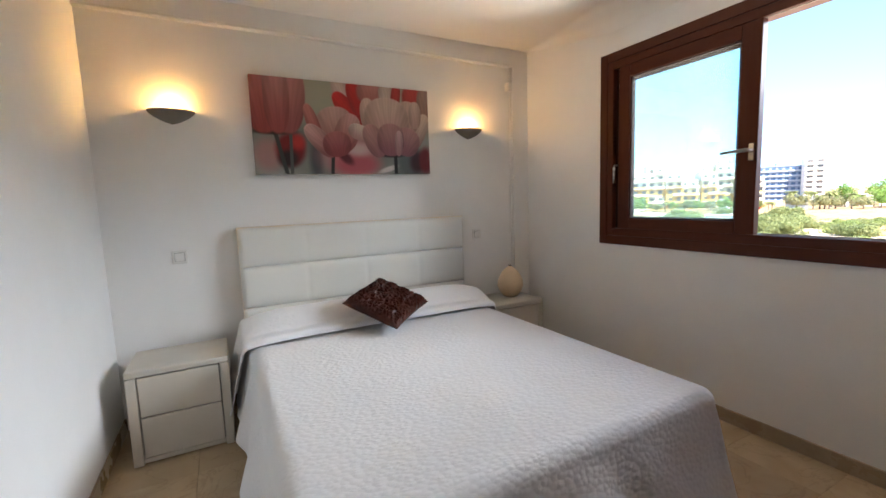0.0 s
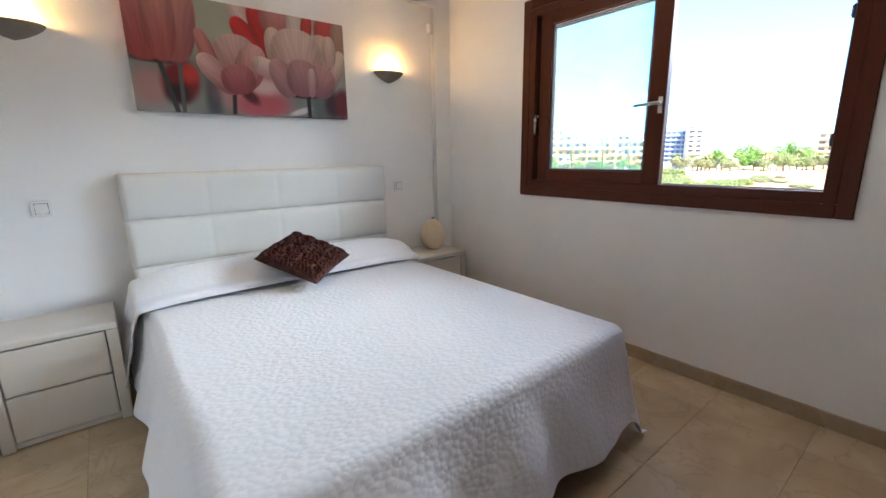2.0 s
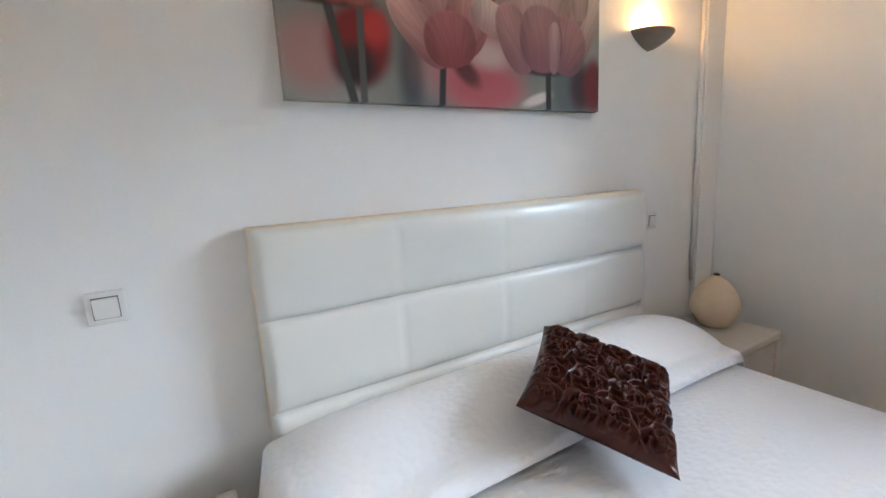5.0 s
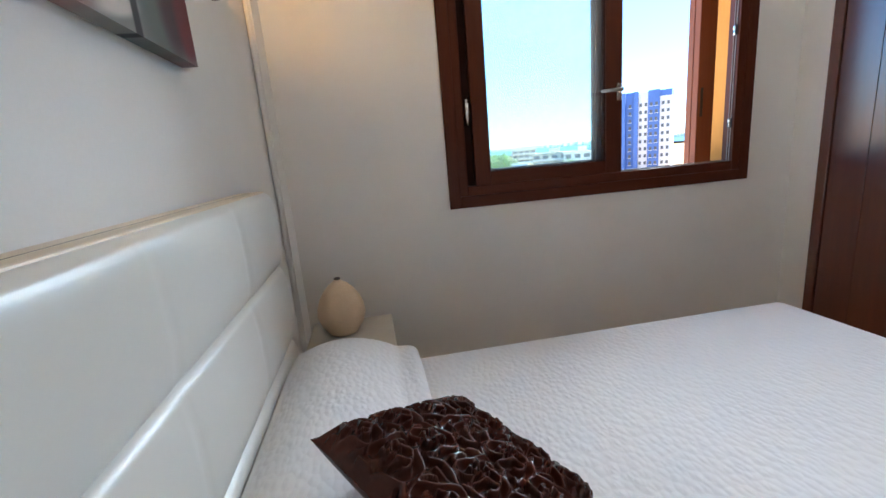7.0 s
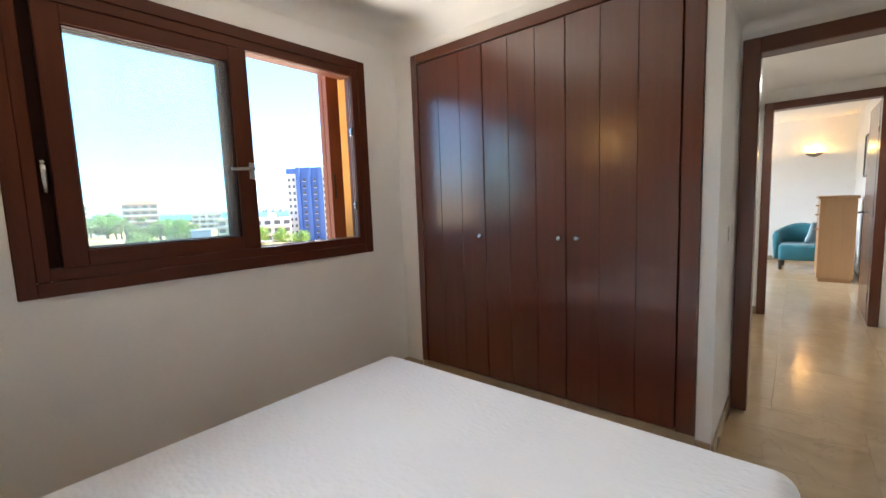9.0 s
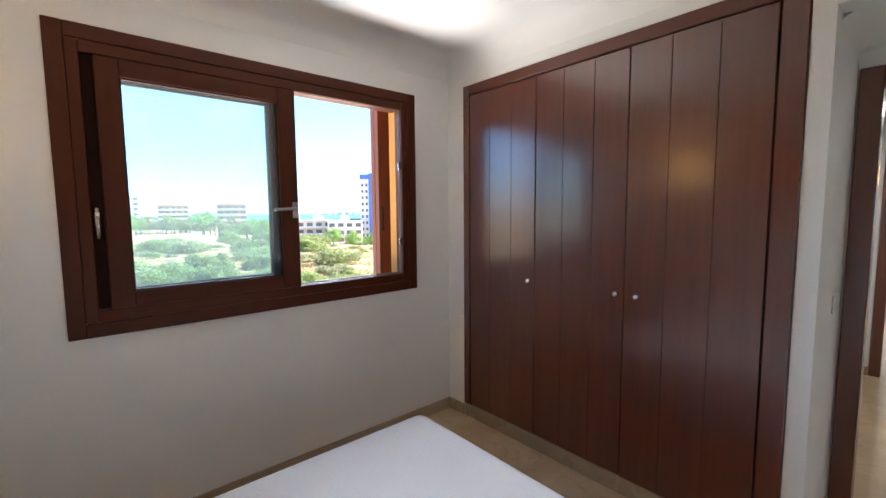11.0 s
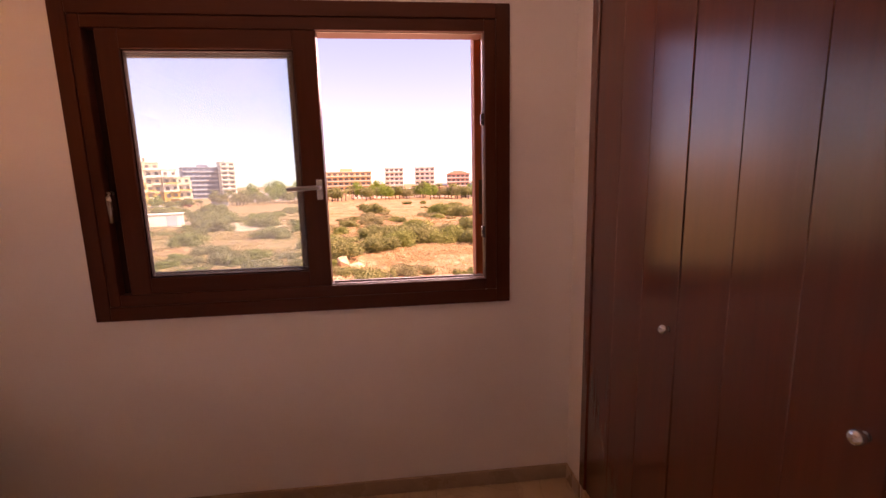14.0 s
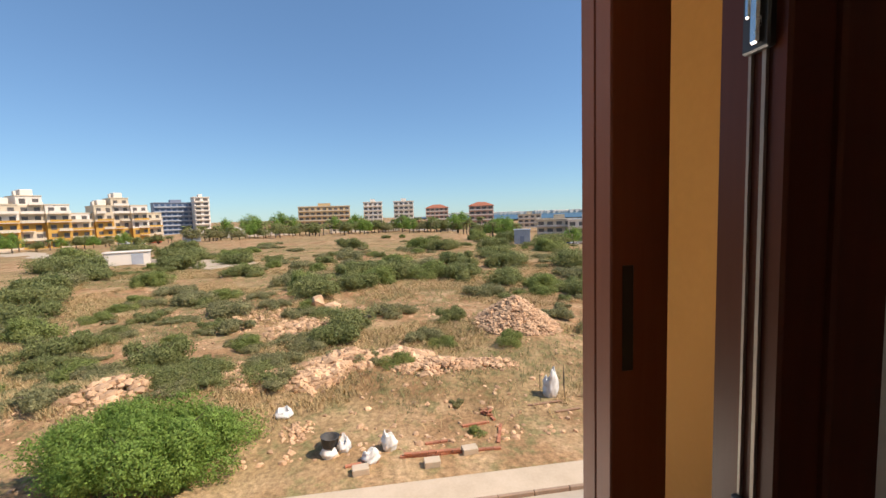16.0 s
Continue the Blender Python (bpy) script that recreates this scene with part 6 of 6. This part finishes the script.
# small white houses, fence and parked cars in front of the tree line
def house(x, y, w, d, h, rz, roof):
    b = thing("house", "small white house among the trees", "house", x, y, ground_z(x, y) - 0.1, rz, group="small white houses")
    part("wall", box(-w / 2, -d / 2, 0, w / 2, d / 2, h), M_white, b)
    bm = bmesh.new()
    v = [bm.verts.new(p) for p in ((-w / 2 - .3, -d / 2 - .3, h), (w / 2 + .3, -d / 2 - .3, h), (w / 2 + .3, d / 2 + .3, h), (-w / 2 - .3, d / 2 + .3, h), (-w / 2 - .3, 0, h + 1.4), (w / 2 + .3, 0, h + 1.4))]
    for q in ((0, 1, 5, 4), (2, 3, 4, 5), (1, 2, 5), (3, 0, 4), (3, 2, 1, 0)):
        bm.faces.new([v[i] for i in q])
    part("roof", bm, roof, b)
    for k in (-0.28, 0.28):
        part("window", box(-w / 2 - 0.03, d * k - 0.5, 1.0, -w / 2 + 0.1, d * k + 0.5, 2.2), M_darkwin, b)


for az, dist, w in ((17.5, 215, 8), (15.2, 220, 7), (13.2, 225, 9), (11.6, 222, 7), (5.2, 215, 8), (2.5, 218, 7), (-1.8, 214, 8), (-5.5, 210, 9), (-9.6, 205, 8), (-17.5, 190, 9)):
    x, y = at_az(az, dist)
    house(x, y, 7, w, 3.4, az, M_red if w != 8 else M_white)
x, y = at_az(-19.4, 104)
bx = thing("utility_hut", "grey metal utility hut on the waste ground", "hut", x, y, ground_z(x, y) - 0.1, -19)
part("body", box(-1.8, -1.9, 0, 1.8, 1.9, 3.6, bevel=0.05), M_greymetal, bx)
part("roof", box(-1.95, -2.05, 3.6, 1.95, 2.05, 3.75), M_greymetal, bx)
part("door", box(-1.84, -0.5, 0.05, -1.79, 0.5, 2.1), M_bluegrey, bx)
shed = thing("container_shed", "low white flat-roofed site shed in the scrub", "shed", 88.8, 44.2, ground_z(88.8, 44.2) - 0.05, 24)
part("body", box(-2.0, -3.4, 0, 2.0, 3.4, 2.3, bevel=0.04), M_white, shed)
part("roof", box(-2.2, -3.6, 2.3, 2.2, 3.6, 2.42), M_white, shed)
part("door", box(-2.04, -2.4, 0.05, -1.98, -0.6, 2.0), M_greymetal, shed)
x, y = at_az(22.2, 190)
st = thing("site_cabin", "small grey cabin beside the road", "cabin", x, y, ground_z(x, y) - 0.1, 20)
part("body", box(-1.5, -3, 0, 1.5, 3, 3.0, bevel=0.05), M_greymetal, st)
part("roof", box(-1.7, -3.2, 3.0, 1.7, 3.2, 3.15), M_white, st)
x, y = at_az(36.5, 165)
rd = part("dirt_road", box(-5, -95, -0.2, 5, 30, 0.08), M_concrete)
rd.matrix_world = pose(x, y, ground_z(x, y), 0, 0, -38)
tagged(rd, "pale concrete road beside the stepped apartments", "road", kind="structure")


def car(x, y, rz, paint, label):
    c = thing("parked_car", label, "car", x, y, ground_z(x, y) + 0.02, rz, group="parked cars")
    prof = [(-2.1, 0.35), (-2.15, 0.75), (-1.7, 0.92), (-1.0, 1.0), (-0.5, 1.42), (0.9, 1.45), (1.6, 1.02), (2.1, 0.9), (2.15, 0.35)]
    bm = bmesh.new()
    l = [bm.verts.new((a, -0.85, z)) for a, z in prof]
    r = [bm.verts.new((a, 0.85, z)) for a, z in prof]
    bm.faces.new(l)
    bm.faces.new(r)
    for i in range(len(prof)):
        j = (i + 1) % len(prof)
        bm.faces.new([l[i], l[j], r[j], r[i]])
    part("body", bm, paint, c)
    part("side_glass", box(-0.6, -0.87, 1.02, 1.2, 0.87, 1.34), M_darkwin, c)
    for wx in (-1.35, 1.35):
        for wy in (-0.86, 0.70):
            part("wheel", turned(lathe([(0.001, 0), (0.32, 0), (0.32, 0.16), (0.001, 0.16)], 16), pose(wx, wy, 0.32, -90, 0, 0)), M_black, c)


M_paint_w = surface("white_car_paint", (0.7, 0.7, 0.7), rough=0.25)
M_paint_r = surface("red_car_paint", (0.5, 0.03, 0.02), rough=0.25)
M_paint_b = surface("blue_car_paint", (0.03, 0.06, 0.2), rough=0.25)
for x, y, pm, lbl in ((172, 90, M_paint_w, "white car parked by the apartments"), (174, 86, M_paint_w, "white estate car parked by the apartments"), (176, 81.5, M_paint_r, "red car parked by the apartments"),
                      (122, -57, M_paint_b, "dark blue car parked near the hut"), (124, -61.5, M_paint_w, "white car parked near the hut"), (126, -66, M_paint_b, "blue car parked near the tower"),
                      (118, -53, M_paint_w, "silver-white car parked near the hut")):
    car(x, y, rng.uniform(70, 110), pm, lbl)


# ---- palms and trees of the far tree line ----
def palm(seed, h):
    t = thing("palm_tree", "tall palm with a shaggy crown", "palm tree", 0, 0, -60, group="palms of the tree line")
    rng = random.Random(seed)
    part("trunk", tube([(0, 0, -0.3), (0.1, 0.05, h * 0.5), (0.15, 0.1, h)], [0.26, 0.2, 0.17], 8), M_bark, t)
    vs, fs = [], []
    for k in range(30):
        a = 6.283 * k / 30 + rng.uniform(-0.1, 0.1)
        up = rng.uniform(-0.5, 0.9)
        L = rng.uniform(1.7, 2.5)
        prev = None
        for j in range(6):
            f = j / 5
            r = L * f
            z = h + 0.3 + up * r - 0.42 * r * r * (0.6 + 0.4 * abs(up))
            w = 0.30 * math.sin(math.pi * min(1, f * 0.9 + 0.12))
            cx, cy = 0.15 + r * math.cos(a), 0.1 + r * math.sin(a)
            o = len(vs)
            vs += [(cx - w * math.sin(a), cy + w * math.cos(a), z - w * 0.5), (cx, cy, z), (cx + w * math.sin(a), cy - w * math.cos(a), z - w * 0.5)]
            if prev is not None:
                fs += [(prev, prev + 1, o + 1, o), (prev + 1, prev + 2, o + 2, o + 1)]
            prev = o
    part("crown", (vs, [], fs), M_leaf, t)
    return t


def tree(seed, h, r, mat, label):
    t = thing("tree", label, "tree", 0, 0, -60, group="trees of the tree line")
    part("trunk", tube([(0, 0, -0.3), (0.1, 0.1, h * 0.35), (0.2, 0.0, h * 0.7)], [0.24, 0.18, 0.06], 8), M_bark, t)
    for k in range(5):
        a = 6.28 * k / 5
        part("limb", tube([(0.1, 0.1, h * 0.33), (r * 0.35 * math.cos(a), r * 0.35 * math.sin(a), h * 0.55), (r * 0.7 * math.cos(a), r * 0.7 * math.sin(a), h * 0.7)], [0.12, 0.08, 0.02], 6), M_bark, t)
    v, e, f = leaf_cloud(seed, r, r, h * 0.75, 2600, 0.26, 11)
    part("crown", ([(a, b, c + h * 0.28) for a, b, c in v], e, f), mat, t)
    return t


palms = [palm(1, 5.0), palm(2, 6.2), palm(3, 4.2)]
trees = [tree(4, 6.0, 3.2, M_leaf, "broad dark green tree"), tree(5, 7.5, 4.0, M_leaf_bright, "round-crowned bright green pine tree"), tree(6, 5.0, 3.4, M_leaf_grey, "small spreading grey-green tree")]
rng = random.Random(77)
for k in range(84):
    az = 22.5 - 41.5 * k / 83 + rng.uniform(-0.2, 0.2)
    dist = 188 + rng.uniform(-6, 22) - max(0, -az - 8) * 5
    x, y = at_az(az, dist)
    src = palms[rng.randrange(3)] if rng.random() < 0.55 else trees[rng.randrange(3)]
    c = copy_thing(src, pose(x, y, ground_z(x, y), 0, 0, rng.uniform(0, 360)))
    s = rng.uniform(0.75, 1.1)
    c.scale = (s, s, s)
for k in range(34):
    az = 50 - 26 * k / 33 + rng.uniform(-0.4, 0.4)
    x, y = at_az(az, rng.uniform(176, 186))
    c = copy_thing(trees[rng.randrange(3)] if rng.random() < 0.6 else palms[2], pose(x, y, ground_z(x, y), 0, 0, rng.uniform(0, 360)))
    s = rng.uniform(0.5, 0.8)
    c.scale = (s, s, s)
for az, dist, s in ((15.8, 240, 1.5), (12.4, 245, 1.6), (11.0, 242, 1.3), (-11.5, 225, 1.5), (-10.2, 230, 1.3), (2.9, 250, 1.3), (-16.8, 150, 1.0), (-15.4, 150, 0.9), (-26, 130, 0.8), (-28.5, 135, 0.8), (-31, 140, 0.8)):
    x, y = at_az(az, dist)
    c = copy_thing(trees[1], pose(x, y, ground_z(x, y), 0, 0, rng.uniform(0, 360)))
    c.scale = (s, s, s * 0.9)
for k, b in enumerate(palms + trees):
    x, y = at_az(19.5 - k * 5.7, 200)
    b.matrix_world = pose(x, y, ground_z(x, y))

# the bay and the far shore
M_sea = surface("bay_water", (0.06, 0.12, 0.17), (0.07, 0.14, 0.19), spec=0.2, rough=0.5, scale=0.02, grain=0.3, bump=0.2, bump_dist=0.3)
x, y = at_az(-24, 1100)
tagged(part("sea", ([(420, -1500, G0 - 3.5), (2600, -2600, G0 - 3.5), (2600, -160, G0 - 3.5), (700, -160, G0 - 3.5)], [], [(0, 1, 2, 3)]), M_sea), "blue water of the distant bay", "water", kind="structure")
shore = thing("far_shore", "pale town along the far shore of the bay", "backdrop", kind="structure")
vs, fs = [], []
for k in range(90):
    a = -10 - 30 * k / 89
    hx, hy = at_az(a, 2450)
    hh = 9 + 8 * abs(noise.noise(Vector((k * 0.21, 0, 0)))) + rng.uniform(0, 5)
    o = len(vs)
    w = rng.uniform(24, 46)
    vs += [(hx, hy - w, G0 - 6), (hx, hy + w, G0 - 6), (hx, hy + w, G0 + hh), (hx, hy - w, G0 + hh), (hx + 20, hy - w, G0 - 6), (hx + 20, hy + w, G0 - 6), (hx + 20, hy + w, G0 + hh), (hx + 20, hy - w, G0 + hh)]
    fs += [(o, o + 1, o + 2, o + 3), (o + 3, o + 2, o + 6, o + 7), (o, o + 3, o + 7, o + 4), (o + 1, o + 5, o + 6, o + 2)]
part("shore_houses", (vs, [], fs), M_white, shore)
# ---- marble tiles ----
def floor_tiles(name, x0, x1, y0, y1, ox, oy, tx, ty, label):
    """Marble slabs with thin joints; each slab is a piece of its own."""
    fl = thing(name, label, "floor", kind="structure")
    cache = {}
    i0, i1 = math.floor((x0 - ox) / tx), math.ceil((x1 - ox) / tx)
    j0, j1 = math.floor((y0 - oy) / ty), math.ceil((y1 - oy) / ty)
    for i in range(i0, i1):
        for j in range(j0, j1):
            xa, xb = max(x0, ox + i * tx) + 0.0004, min(x1, ox + (i + 1) * tx) - 0.0004
            ya, yb = max(y0, oy + j * ty) + 0.0004, min(y1, oy + (j + 1) * ty) - 0.0004
            if xb - xa < 0.01 or yb - ya < 0.01:
                continue
            key = (round(xb - xa, 3), round(yb - ya, 3))
            if key not in cache:
                me = bpy.data.meshes.new("tile")
                bm = box(-key[0] / 2, -key[1] / 2, -0.02, key[0] / 2, key[1] / 2, 0.0, bevel=0.0006)
                bm.to_mesh(me)
                bm.free()
                me.materials.append(M_tile)
                cache[key] = me
            ob = new("tile", cache[key])
            ob.location = ((xa + xb) / 2, (ya + yb) / 2, 0)
            ob.parent = fl


floor_tiles("floor", XL, XR, YD - 0.10, 0, 2.723, -2.302, 0.60, 0.40, "polished cream marble tile floor of the bedroom")
floor_tiles("floor_corridor", -0.30, 1.0, -6.30, YD - 0.10, 0.12, -3.80, 0.60, 0.40, "polished cream marble tile floor of the corridor")
floor_tiles("floor_living", -0.08, XR, -10.8, -6.30, 0.12, -6.30, 0.60, 0.40, "polished cream marble tile floor of the living room")
